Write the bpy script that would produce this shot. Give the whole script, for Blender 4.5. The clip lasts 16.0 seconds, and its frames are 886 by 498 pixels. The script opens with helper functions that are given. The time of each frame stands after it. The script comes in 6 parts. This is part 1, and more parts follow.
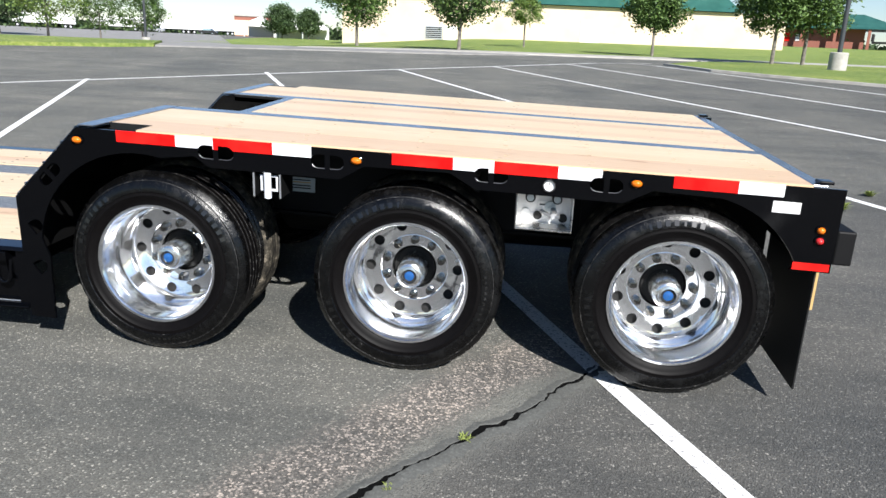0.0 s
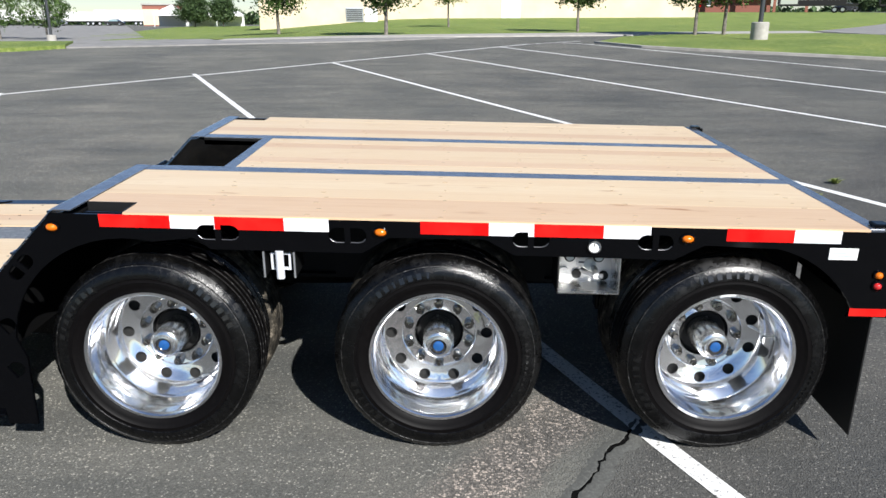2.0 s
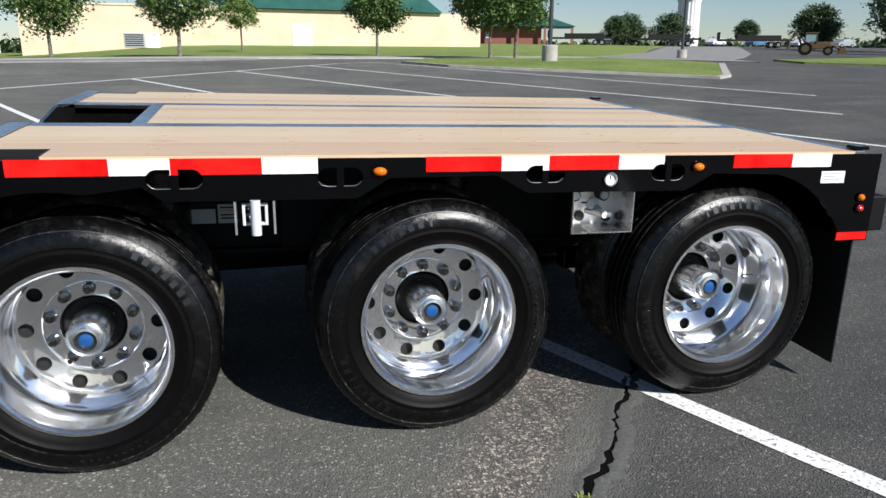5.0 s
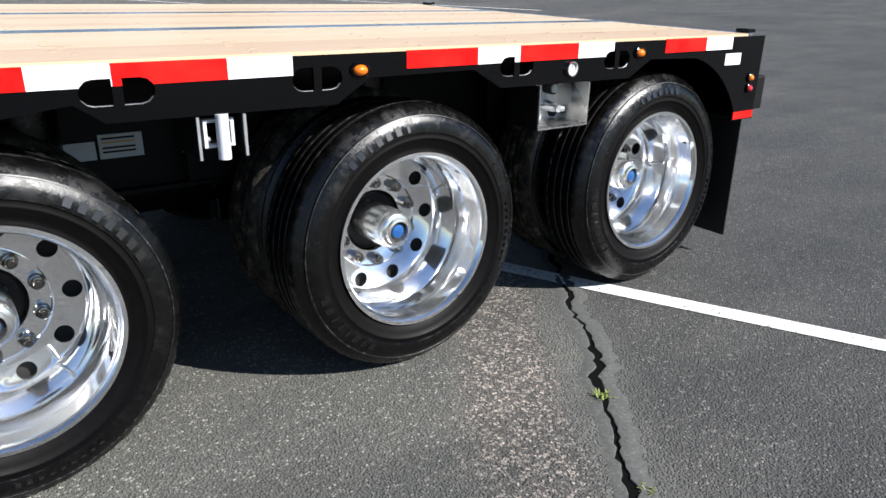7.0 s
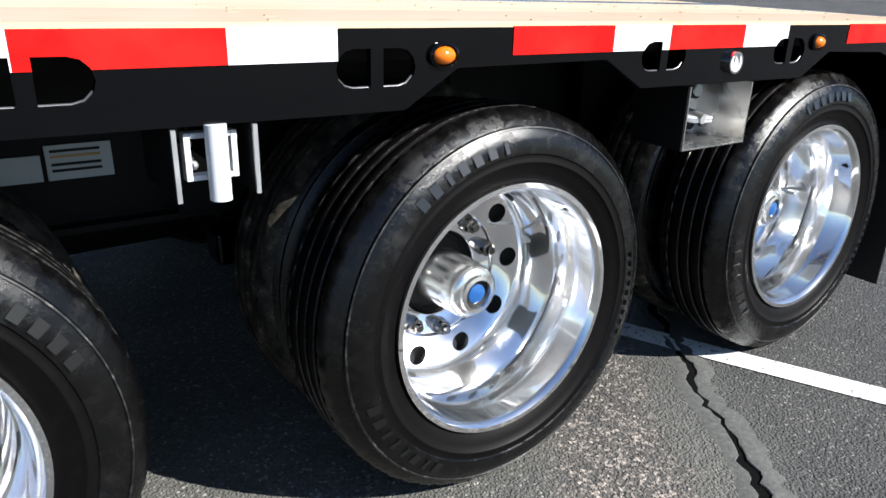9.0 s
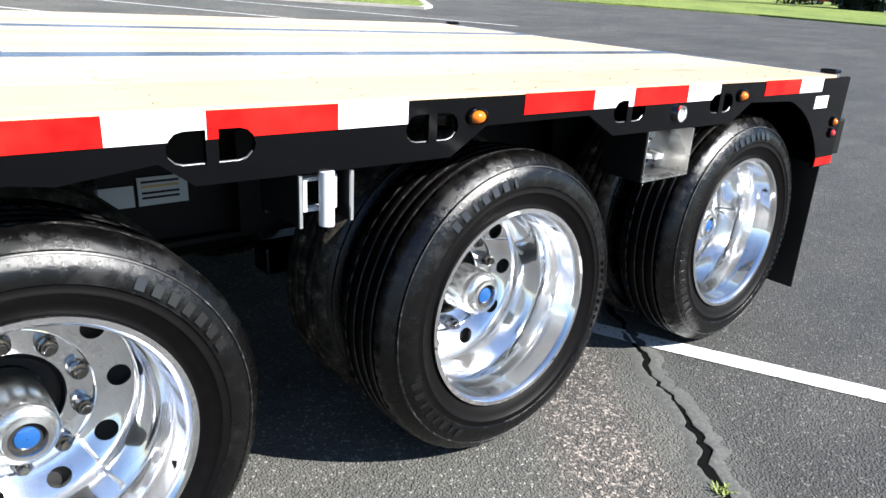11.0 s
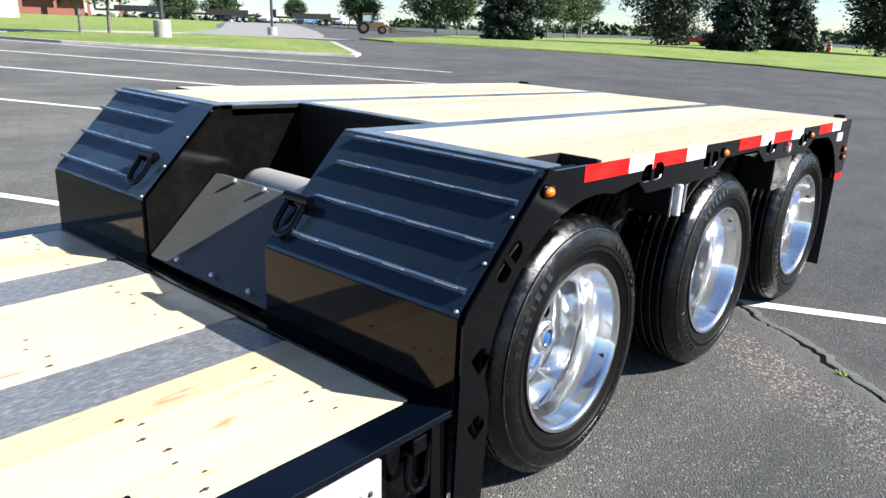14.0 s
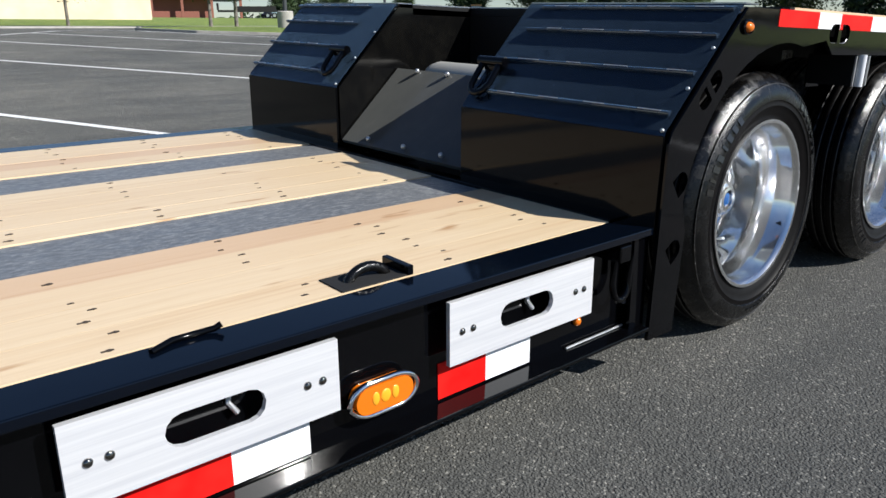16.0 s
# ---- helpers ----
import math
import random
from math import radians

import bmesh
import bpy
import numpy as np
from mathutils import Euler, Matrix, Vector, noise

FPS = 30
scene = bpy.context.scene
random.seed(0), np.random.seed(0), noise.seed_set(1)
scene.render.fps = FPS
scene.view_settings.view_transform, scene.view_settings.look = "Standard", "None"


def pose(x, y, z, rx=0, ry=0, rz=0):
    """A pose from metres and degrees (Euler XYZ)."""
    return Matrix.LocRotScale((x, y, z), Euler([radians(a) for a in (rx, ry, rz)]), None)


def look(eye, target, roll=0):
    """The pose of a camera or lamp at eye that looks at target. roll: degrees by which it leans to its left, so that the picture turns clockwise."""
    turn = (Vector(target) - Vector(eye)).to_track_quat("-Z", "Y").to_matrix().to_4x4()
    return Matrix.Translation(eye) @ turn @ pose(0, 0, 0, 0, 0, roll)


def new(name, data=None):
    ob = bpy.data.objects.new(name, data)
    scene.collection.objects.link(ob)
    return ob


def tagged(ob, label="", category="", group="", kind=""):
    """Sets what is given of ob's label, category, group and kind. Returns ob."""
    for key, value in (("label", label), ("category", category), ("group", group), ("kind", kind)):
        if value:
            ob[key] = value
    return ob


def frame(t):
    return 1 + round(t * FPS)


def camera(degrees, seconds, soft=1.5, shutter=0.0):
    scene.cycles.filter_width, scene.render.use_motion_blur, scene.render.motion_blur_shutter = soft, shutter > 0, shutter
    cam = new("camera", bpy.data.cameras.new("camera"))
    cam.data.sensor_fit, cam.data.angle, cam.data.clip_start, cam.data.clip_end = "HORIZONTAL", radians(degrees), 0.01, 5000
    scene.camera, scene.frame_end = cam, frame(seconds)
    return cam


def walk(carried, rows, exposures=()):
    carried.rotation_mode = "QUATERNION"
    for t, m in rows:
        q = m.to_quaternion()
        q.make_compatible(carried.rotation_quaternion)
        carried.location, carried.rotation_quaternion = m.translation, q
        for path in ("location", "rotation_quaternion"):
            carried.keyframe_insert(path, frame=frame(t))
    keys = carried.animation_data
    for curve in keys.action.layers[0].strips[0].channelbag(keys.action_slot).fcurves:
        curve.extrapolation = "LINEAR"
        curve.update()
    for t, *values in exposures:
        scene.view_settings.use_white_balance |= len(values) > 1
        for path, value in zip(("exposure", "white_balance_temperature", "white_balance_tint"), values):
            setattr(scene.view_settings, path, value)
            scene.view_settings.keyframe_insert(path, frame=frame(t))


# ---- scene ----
cam = camera(62.2, 16.0)
PATH = [
    (0, (0.516, 0.120, 1.528), (0.309, 2.035, 0.992), 2.49),
    (0.5, (0.346, 0.210, 1.600), (0.207, 2.117, 1.016), 0.53),
    (1, (0.248, 0.382, 1.666), (0.122, 2.300, 1.115), 0.62),
    (1.5, (0.141, 0.464, 1.742), (0.044, 2.381, 1.177), 0.79),
    (2, (0.058, 0.478, 1.808), (0.034, 2.390, 1.221), -0.08),
    (2.5, (0.080, 0.494, 1.856), (0.061, 2.393, 1.229), -0.28),
    (3, (0.096, 0.498, 1.805), (0.072, 2.419, 1.249), 1.42),
    (3.5, (-0.054, 0.503, 1.684), (-0.038, 2.448, 1.217), 1.19),
    (4, (-0.241, 0.563, 1.562), (-0.092, 2.498, 1.079), 3.06),
    (4.5, (-0.449, 0.763, 1.447), (-0.161, 2.673, 0.925), 1.03),
    (5, (-0.664, 0.873, 1.392), (-0.151, 2.738, 0.884), 0.33),
    (5.2, (-0.788, 0.880, 1.360), (-0.153, 2.695, 0.809), 0.00),
    (7.3, (-1.308, 1.597, 1.239), (-0.157, 3.088, 0.566), -0.02),
    (7.5, (-1.246, 1.692, 1.227), (-0.098, 3.197, 0.580), 0.49),
    (8, (-1.090, 1.908, 1.194), (-0.007, 3.442, 0.507), 0.84),
    (8.5, (-0.999, 2.154, 1.154), (0.105, 3.677, 0.475), 0.82),
    (8.7, (-0.981, 2.202, 1.140), (0.104, 3.735, 0.451), 0.33),
    (10.8, (-1.297, 2.030, 1.277), (-0.106, 3.481, 0.587), 3.03),
    (11, (-1.400, 2.002, 1.293), (-0.172, 3.436, 0.633), 1.91),
    (11.5, (-1.740, 2.011, 1.321), (-0.381, 3.314, 0.646), 1.67),
    (12, (-2.036, 2.020, 1.343), (-0.660, 3.305, 0.668), 2.36),
    (12.5, (-2.360, 2.043, 1.356), (-0.926, 3.298, 0.749), 2.53),
    (13, (-2.687, 2.151, 1.381), (-1.240, 3.382, 0.756), -0.89),
    (13.5, (-2.976, 2.168, 1.414), (-1.529, 3.421, 0.832), 1.23),
    (14, (-3.242, 2.172, 1.446), (-1.787, 3.428, 0.893), 1.34),
    (14.5, (-3.441, 2.256, 1.400), (-1.952, 3.485, 0.877), -0.68),
    (15, (-3.505, 2.228, 1.268), (-2.081, 3.521, 0.719), -0.83),
    (15.5, (-3.557, 2.156, 1.151), (-2.225, 3.548, 0.614), 0.36),
    (16, (-3.659, 2.164, 1.029), (-2.404, 3.614, 0.463), -0.28),
]
EXPOSURES = [(0.0, 0.86), (1.0, 0.80), (1.5, 0.74), (2.5, 0.50), (4.0, 0.46), (5.2, 0.34), (7.3, 0.95), (8.7, 1.05), (10.8, 1.40), (12.0, 1.40), (13.0, 1.42), (14.3, 1.20), (15.0, 0.86), (16.0, 0.50)]
walk(cam, [(t, look(eye, target, roll)) for t, eye, target, roll in PATH], EXPOSURES)

# ---- world and sun ----
SUN = Vector((0.67, -1.22, 1.0)).normalized()
world = bpy.data.worlds.new("sky")
scene.world = world
world.use_nodes = True
wn = world.node_tree.nodes
wl = world.node_tree.links
sky = wn.new("ShaderNodeTexSky")
sky.sky_type = "NISHITA"
sky.sun_disc = False
sky.sun_elevation = math.asin(SUN.z)
sky.sun_rotation = math.atan2(SUN.x, SUN.y)
sky.altitude = 200.0
sky.air_density = 1.0
sky.dust_density = 0.12
sky.ozone_density = 1.2
bgn = wn["Background"]
bgn.inputs["Strength"].default_value = 0.060
tint = wn.new("ShaderNodeMix")
tint.data_type, tint.blend_type = "RGBA", "MULTIPLY"
tint.inputs[0].default_value = 1.0
tint.inputs[7].default_value = (0.91, 1.0, 1.17, 1)
wl.new(sky.outputs["Color"], tint.inputs[6])
wl.new(tint.outputs[2], bgn.inputs["Color"])
sun = new("sun", bpy.data.lights.new("sun", "SUN"))
sun.data.energy, sun.data.angle, sun.data.color = 5.35, radians(0.53), (1.0, 0.98, 0.95)
sun.matrix_world = look(SUN * 60, (0, 0, 0))


# ---- materials ----
def material(name, rgb, rough=0.6, metal=0.0, coat=0.0, spec=0.5):
    m = bpy.data.materials.new(name)
    m.use_nodes = True
    b = m.node_tree.nodes["Principled BSDF"]
    b.inputs["Base Color"].default_value = (*rgb, 1)
    b.inputs["Roughness"].default_value = rough
    b.inputs["Metallic"].default_value = metal
    b.inputs["Coat Weight"].default_value = coat
    b.inputs["Coat Roughness"].default_value = 0.04
    b.inputs["Specular IOR Level"].default_value = spec
    return m


def nodes_of(m):
    return m.node_tree.nodes, m.node_tree.links, m.node_tree.nodes["Principled BSDF"]


def coords(m, kind="Object", scale=(1, 1, 1)):
    n, l, _ = nodes_of(m)
    tc = n.new("ShaderNodeTexCoord")
    mp = n.new("ShaderNodeMapping")
    mp.inputs["Scale"].default_value = scale
    l.new(tc.outputs[kind], mp.inputs["Vector"])
    return mp.outputs["Vector"]


def noise_tex(m, vec, scale, detail=4.0, rough=0.55):
    n, l, _ = nodes_of(m)
    t = n.new("ShaderNodeTexNoise")
    t.inputs["Scale"].default_value = scale
    t.inputs["Detail"].default_value = detail
    t.inputs["Roughness"].default_value = rough
    l.new(vec, t.inputs["Vector"])
    return t.outputs["Fac"]


def ramp(m, fac, stops):
    n, l, _ = nodes_of(m)
    r = n.new("ShaderNodeValToRGB")
    while len(r.color_ramp.elements) < len(stops):
        r.color_ramp.elements.new(0.5)
    for e, (p, c) in zip(r.color_ramp.elements, stops):
        e.position, e.color = p, (*c, 1) if len(c) == 3 else c
    l.new(fac, r.inputs["Fac"])
    return r.outputs["Color"]


def mixed(m, fac, a, b, mode="MIX"):
    n, l, _ = nodes_of(m)
    x = n.new("ShaderNodeMix")
    x.data_type, x.blend_type = "RGBA", mode
    for sock, v in ((x.inputs[0], fac), (x.inputs[6], a), (x.inputs[7], b)):
        if isinstance(v, (int, float)):
            sock.default_value = v
        elif isinstance(v, tuple):
            sock.default_value = (*v, 1)
        else:
            l.new(v, sock)
    return x.outputs[2]


def bump(m, height, strength, distance):
    n, l, b = nodes_of(m)
    x = n.new("ShaderNodeBump")
    x.inputs["Strength"].default_value = strength
    x.inputs["Distance"].default_value = distance
    l.new(height, x.inputs["Height"])
    l.new(x.outputs["Normal"], b.inputs["Normal"])


def feed(m, socket, value):
    n, l, b = nodes_of(m)
    l.new(value, b.inputs[socket])


def value_range(m, fac, lo, hi):
    n, l, _ = nodes_of(m)
    r = n.new("ShaderNodeMapRange")
    r.inputs["To Min"].default_value, r.inputs["To Max"].default_value = lo, hi
    l.new(fac, r.inputs["Value"])
    return r.outputs["Result"]


def object_random(m):
    n, _, _ = nodes_of(m)
    return n.new("ShaderNodeObjectInfo").outputs["Random"]


# asphalt: dark binder with separate pale stone chips, worn patches, a coarse worn band and a smooth sealed strip along the paving seam
asphalt = material("asphalt", (0.08, 0.08, 0.08), 0.85)
v = coords(asphalt)


def stone_chips(m, vec, size, share, dark_rgb, mid_rgb, pale_rgb):
    """Cells of crushed stone: most sunk in the binder, some bare and pale. Gives colour and height."""
    n, l, _ = nodes_of(m)
    jig = n.new("ShaderNodeVectorMath")
    jig.operation = "MULTIPLY_ADD"
    nz = n.new("ShaderNodeTexNoise")
    nz.inputs["Scale"].default_value, nz.inputs["Detail"].default_value = 60.0, 2.0
    l.new(vec, nz.inputs["Vector"])
    jig.inputs[1].default_value = (0.012, 0.012, 0.012)
    l.new(nz.outputs["Color"], jig.inputs[0])
    l.new(vec, jig.inputs[2])
    vo = n.new("ShaderNodeTexVoronoi")
    vo.inputs["Scale"].default_value = 1.0 / size
    l.new(jig.outputs[0], vo.inputs["Vector"])
    cell = n.new("ShaderNodeSeparateColor")
    l.new(vo.outputs["Color"], cell.inputs[0])
    tone = ramp(m, cell.outputs[0], [(0.0, dark_rgb), (1.0 - share, mid_rgb), (1.0 - share * 0.45, tuple((a + b) / 2 for a, b in zip(mid_rgb, pale_rgb))), (1.0, pale_rgb)])
    edge = ramp(m, vo.outputs["Distance"], [(0.35, (1, 1, 1)), (0.75, (0.6, 0.6, 0.6))])
    return mixed(m, 1.0, tone, edge, "MULTIPLY"), vo.outputs["Distance"]


fine_col, fine_far = stone_chips(asphalt, v, 0.0080, 0.12, (0.073, 0.0735, 0.070), (0.100, 0.1015, 0.096), (0.27, 0.265, 0.245))
coarse_col, _ = stone_chips(asphalt, v, 0.0095, 0.36, (0.062, 0.060, 0.057), (0.116, 0.109, 0.103), (0.37, 0.325, 0.295))
smooth_col = ramp(asphalt, noise_tex(asphalt, v, 70.0, 4.0, 0.7), [(0.38, (0.078, 0.079, 0.074)), (0.58, (0.108, 0.110, 0.103)), (0.74, (0.17, 0.168, 0.155))])
an, al, _ = nodes_of(asphalt)


def seam_mask(vec, nx, ny, at, half):
    """1 on a band of the lot at a distance from the origin across the paving direction, ragged at its edges."""
    dot = an.new("ShaderNodeVectorMath")
    dot.operation = "DOT_PRODUCT"
    dot.inputs[1].default_value = (nx, ny, 0)
    al.new(vec, dot.inputs[0])
    rag = an.new("ShaderNodeMath")
    rag.operation = "MULTIPLY_ADD"
    rag.inputs[1].default_value, rag.inputs[2].default_value = 0.30, -at - 0.15
    al.new(noise_tex(asphalt, vec, 2.2, 4.0, 0.7), rag.inputs[0])
    add = an.new("ShaderNodeMath")
    add.operation = "ADD"
    al.new(dot.outputs["Value"], add.inputs[0])
    al.new(rag.outputs[0], add.inputs[1])
    ab = an.new("ShaderNodeMath")
    ab.operation = "ABSOLUTE"
    al.new(add.outputs[0], ab.inputs[0])
    mr = an.new("ShaderNodeMapRange")
    mr.inputs["From Min"].default_value, mr.inputs["From Max"].default_value = half * 1.25, half * 0.6
    al.new(ab.outputs[0], mr.inputs["Value"])
    return mr.outputs["Result"]


sep = an.new("ShaderNodeSeparateXYZ")
al.new(v, sep.inputs[0])
near = an.new("ShaderNodeMapRange")
near.inputs["From Min"].default_value, near.inputs["From Max"].default_value = 5.5, 3.8
al.new(sep.outputs["Y"], near.inputs["Value"])
both_masks = an.new("ShaderNodeMath")
both_masks.operation = "MULTIPLY"
al.new(seam_mask(v, 0.817, -0.577, -1.62, 0.17), both_masks.inputs[0])
al.new(near.outputs["Result"], both_masks.inputs[1])
band = both_masks.outputs[0]
sealed = an.new("ShaderNodeMath")
sealed.operation = "MULTIPLY"
al.new(seam_mask(v, 0.817, -0.577, -1.315, 0.13), sealed.inputs[0])
al.new(near.outputs["Result"], sealed.inputs[1])
base_col = mixed(asphalt, sealed.outputs[0], mixed(asphalt, band, fine_col, coarse_col), smooth_col)
patch = ramp(asphalt, noise_tex(asphalt, v, 0.55, 5.0, 0.65), [(0.32, (0.76, 0.77, 0.80)), (0.68, (1.34, 1.29, 1.27))])
streak = ramp(asphalt, noise_tex(asphalt, coords(asphalt, "Object", (0.35, 1.6, 1.0)), 1.3, 5.0, 0.7), [(0.35, (0.84, 0.84, 0.86)), (0.66, (1.3, 1.26, 1.25))])
side = an.new("ShaderNodeVectorMath")
side.operation = "DOT_PRODUCT"
side.inputs[1].default_value = (0.817, -0.577, 0)
al.new(v, side.inputs[0])
lane_tone = an.new("ShaderNodeMapRange")
lane_tone.inputs["From Min"].default_value, lane_tone.inputs["From Max"].default_value = -1.40, -1.20
al.new(side.outputs["Value"], lane_tone.inputs["Value"])
paving = mixed(asphalt, lane_tone.outputs["Result"], (0.965, 0.985, 0.93), (0.80, 0.81, 0.785))
base_col = mixed(asphalt, 1.0, base_col, paving, "MULTIPLY")
feed(asphalt, "Base Color", mixed(asphalt, 1.0, mixed(asphalt, 1.0, base_col, patch, "MULTIPLY"), streak, "MULTIPLY"))
bump(asphalt, mixed(asphalt, 0.45, ramp(asphalt, fine_far, [(0.1, (1, 1, 1)), (0.8, (0, 0, 0))]), noise_tex(asphalt, v, 55.0, 4.0, 0.75)), 0.9, 0.009)
asphalt.node_tree.nodes["Principled BSDF"].inputs["Diffuse Roughness"].default_value = 0.7
feed(asphalt, "Roughness", value_range(asphalt, noise_tex(asphalt, v, 2.0), 0.7, 0.95))

grass = material("grass", (0.09, 0.16, 0.03), 0.9)
v = coords(grass)
gcol = ramp(grass, noise_tex(grass, v, 9.0, 6.0, 0.7), [(0.3, (0.09, 0.14, 0.022)), (0.52, (0.19, 0.26, 0.048)), (0.72, (0.37, 0.38, 0.14))])
feed(grass, "Base Color", mixed(grass, 1.0, gcol, ramp(grass, noise_tex(grass, v, 0.45, 5.0, 0.65), [(0.3, (0.62, 0.72, 0.6)), (0.52, (1.0, 1.0, 1.0)), (0.7, (1.35, 1.18, 1.25))]), "MULTIPLY"))
bump(grass, noise_tex(grass, v, 40.0, 5.0, 0.8), 0.9, 0.05)

concrete = material("concrete", (0.42, 0.40, 0.36), 0.9)
v = coords(concrete)
feed(concrete, "Base Color", ramp(concrete, noise_tex(concrete, v, 3.0, 8.0, 0.65), [(0.3, (0.28, 0.265, 0.24)), (0.7, (0.45, 0.43, 0.39))]))
bump(concrete, noise_tex(concrete, v, 35.0, 4.0), 0.3, 0.01)

pale_asphalt = material("pale_worn_asphalt", (0.24, 0.235, 0.225), 0.9)
v = coords(pale_asphalt)
feed(pale_asphalt, "Base Color", ramp(pale_asphalt, noise_tex(pale_asphalt, v, 1.2, 8.0, 0.7), [(0.3, (0.16, 0.157, 0.15)), (0.7, (0.30, 0.29, 0.275))]))

road_paint = material("road_paint", (0.72, 0.72, 0.7), 0.75)
v = coords(road_paint)
wear = ramp(road_paint, noise_tex(road_paint, v, 55.0, 5.0, 0.7), [(0.36, (0.14, 0.14, 0.14)), (0.46, (0.76, 0.76, 0.74))])
feed(road_paint, "Base Color", wear)
bump(road_paint, noise_tex(road_paint, v, 70.0, 3.0), 0.35, 0.004)

black_paint = material("black_paint", (0.0014, 0.0015, 0.0020), 0.05, 0.0, 0.0, 0.21)
v = coords(black_paint)
feed(black_paint, "Roughness", value_range(black_paint, noise_tex(black_paint, v, 6.0, 5.0), 0.03, 0.12))
bump(black_paint, noise_tex(black_paint, v, 7.0, 2.0), 0.05, 0.01)

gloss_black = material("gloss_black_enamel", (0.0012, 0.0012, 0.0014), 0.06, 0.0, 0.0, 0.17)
v = coords(gloss_black)
feed(gloss_black, "Roughness", value_range(gloss_black, noise_tex(gloss_black, v, 6.0, 5.0), 0.04, 0.13))
bump(gloss_black, noise_tex(gloss_black, v, 4.0, 2.0), 0.05, 0.01)

steel_plate = material("worn_black_steel", (0.12, 0.13, 0.15), 0.3, 0.8)
v = coords(steel_plate)
feed(steel_plate, "Base Color", ramp(steel_plate, noise_tex(steel_plate, v, 14.0, 5.0, 0.6), [(0.4, (0.27, 0.29, 0.33)), (0.62, (0.36, 0.38, 0.42)), (0.75, (0.46, 0.47, 0.48))]))
feed(steel_plate, "Roughness", value_range(steel_plate, noise_tex(steel_plate, v, 9.0, 4.0), 0.18, 0.30))

def pine(name, pale, deep):
    """A planed pine board: long soft grain, fine fibres, darker streaks and a few knots; each board its own shade."""
    m = material(name, pale, 0.36, spec=0.75)
    n, l, _ = nodes_of(m)
    shade = object_random(m)
    off = n.new("ShaderNodeVectorMath")
    off.operation = "MULTIPLY_ADD"
    comb = n.new("ShaderNodeCombineXYZ")
    for k in range(3):
        l.new(shade, comb.inputs[k])
    off.inputs[1].default_value = (37.0, 11.0, 5.0)
    l.new(comb.outputs[0], off.inputs[0])
    l.new(coords(m), off.inputs[2])

    def stretched(sx, sy, sz):
        mp = n.new("ShaderNodeMapping")
        mp.inputs["Scale"].default_value = (sx, sy, sz)
        l.new(off.outputs[0], mp.inputs["Vector"])
        return mp.outputs["Vector"]

    grain = noise_tex(m, stretched(0.45, 9.0, 9.0), 6.0, 6.0, 0.6)
    fibre = noise_tex(m, stretched(2.0, 90.0, 60.0), 3.0, 3.0)
    streak = noise_tex(m, stretched(0.30, 22.0, 12.0), 2.2, 5.0, 0.65)
    low, high = tuple(c * k for c, k in zip(pale, (0.90, 0.86, 0.80))), tuple(min(1.0, c * k) for c, k in zip(pale, (1.05, 1.08, 1.12)))
    light = ramp(m, grain, [(0.25, low), (0.5, pale), (0.75, high)])
    both = mixed(m, ramp(m, shade, [(0.1, (0, 0, 0)), (0.95, (1, 1, 1))]), light, deep)
    both = mixed(m, ramp(m, streak, [(0.54, (0, 0, 0)), (0.74, (0.75, 0.75, 0.75))]), both, mixed(m, 1.0, both, (0.84, 0.72, 0.60), "MULTIPLY"))
    knots = ramp(m, noise_tex(m, stretched(1.6, 8.0, 4.0), 2.6, 2.0), [(0.67, (1, 1, 1)), (0.77, (0.62, 0.45, 0.31))])
    col = mixed(m, 0.16, both, ramp(m, fibre, [(0.3, (0.6, 0.52, 0.45)), (0.6, (1, 1, 1))]), "MULTIPLY")
    feed(m, "Base Color", mixed(m, 0.9, col, knots, "MULTIPLY"))
    bump(m, fibre, 0.15, 0.003)
    return m


wood = pine("pine_board", (0.708, 0.553, 0.358), (0.683, 0.517, 0.325))
wood_rosy = pine("rosy_pine_board", (0.665, 0.482, 0.310), (0.61, 0.42, 0.255))

marking_rubber = material("raised_sidewall_rubber", (0.005, 0.005, 0.005), 0.25, spec=0.7)
inner_rubber = material("dull_sidewall_rubber", (0.006, 0.0055, 0.0055), 0.5, spec=0.10)
v = coords(inner_rubber)
feed(inner_rubber, "Roughness", value_range(inner_rubber, noise_tex(inner_rubber, v, 14.0, 6.0, 0.7), 0.4, 0.62))
feed(inner_rubber, "Base Color", ramp(inner_rubber, noise_tex(inner_rubber, v, 40.0, 6.0, 0.75), [(0.5, (0.0022, 0.0018, 0.0019)), (0.72, (0.004, 0.0035, 0.0035)), (0.80, (0.07, 0.065, 0.06))]))
rubber = material("tyre_rubber", (0.005, 0.005, 0.005), 0.3, spec=0.37)
v = coords(rubber)
feed(rubber, "Roughness", ramp(rubber, noise_tex(rubber, v, 11.0, 8.0, 0.8), [(0.36, (0.10, 0.10, 0.10)), (0.5, (0.24, 0.24, 0.24)), (0.64, (0.55, 0.55, 0.55))]))
feed(rubber, "Base Color", ramp(rubber, noise_tex(rubber, v, 30.0, 7.0, 0.75), [(0.5, (0.0018, 0.0018, 0.0019)), (0.68, (0.005, 0.0048, 0.0046)), (0.75, (0.07, 0.068, 0.063)), (0.82, (0.22, 0.21, 0.20))]))
bump(rubber, noise_tex(rubber, v, 70.0, 6.0, 0.8), 0.35, 0.003)

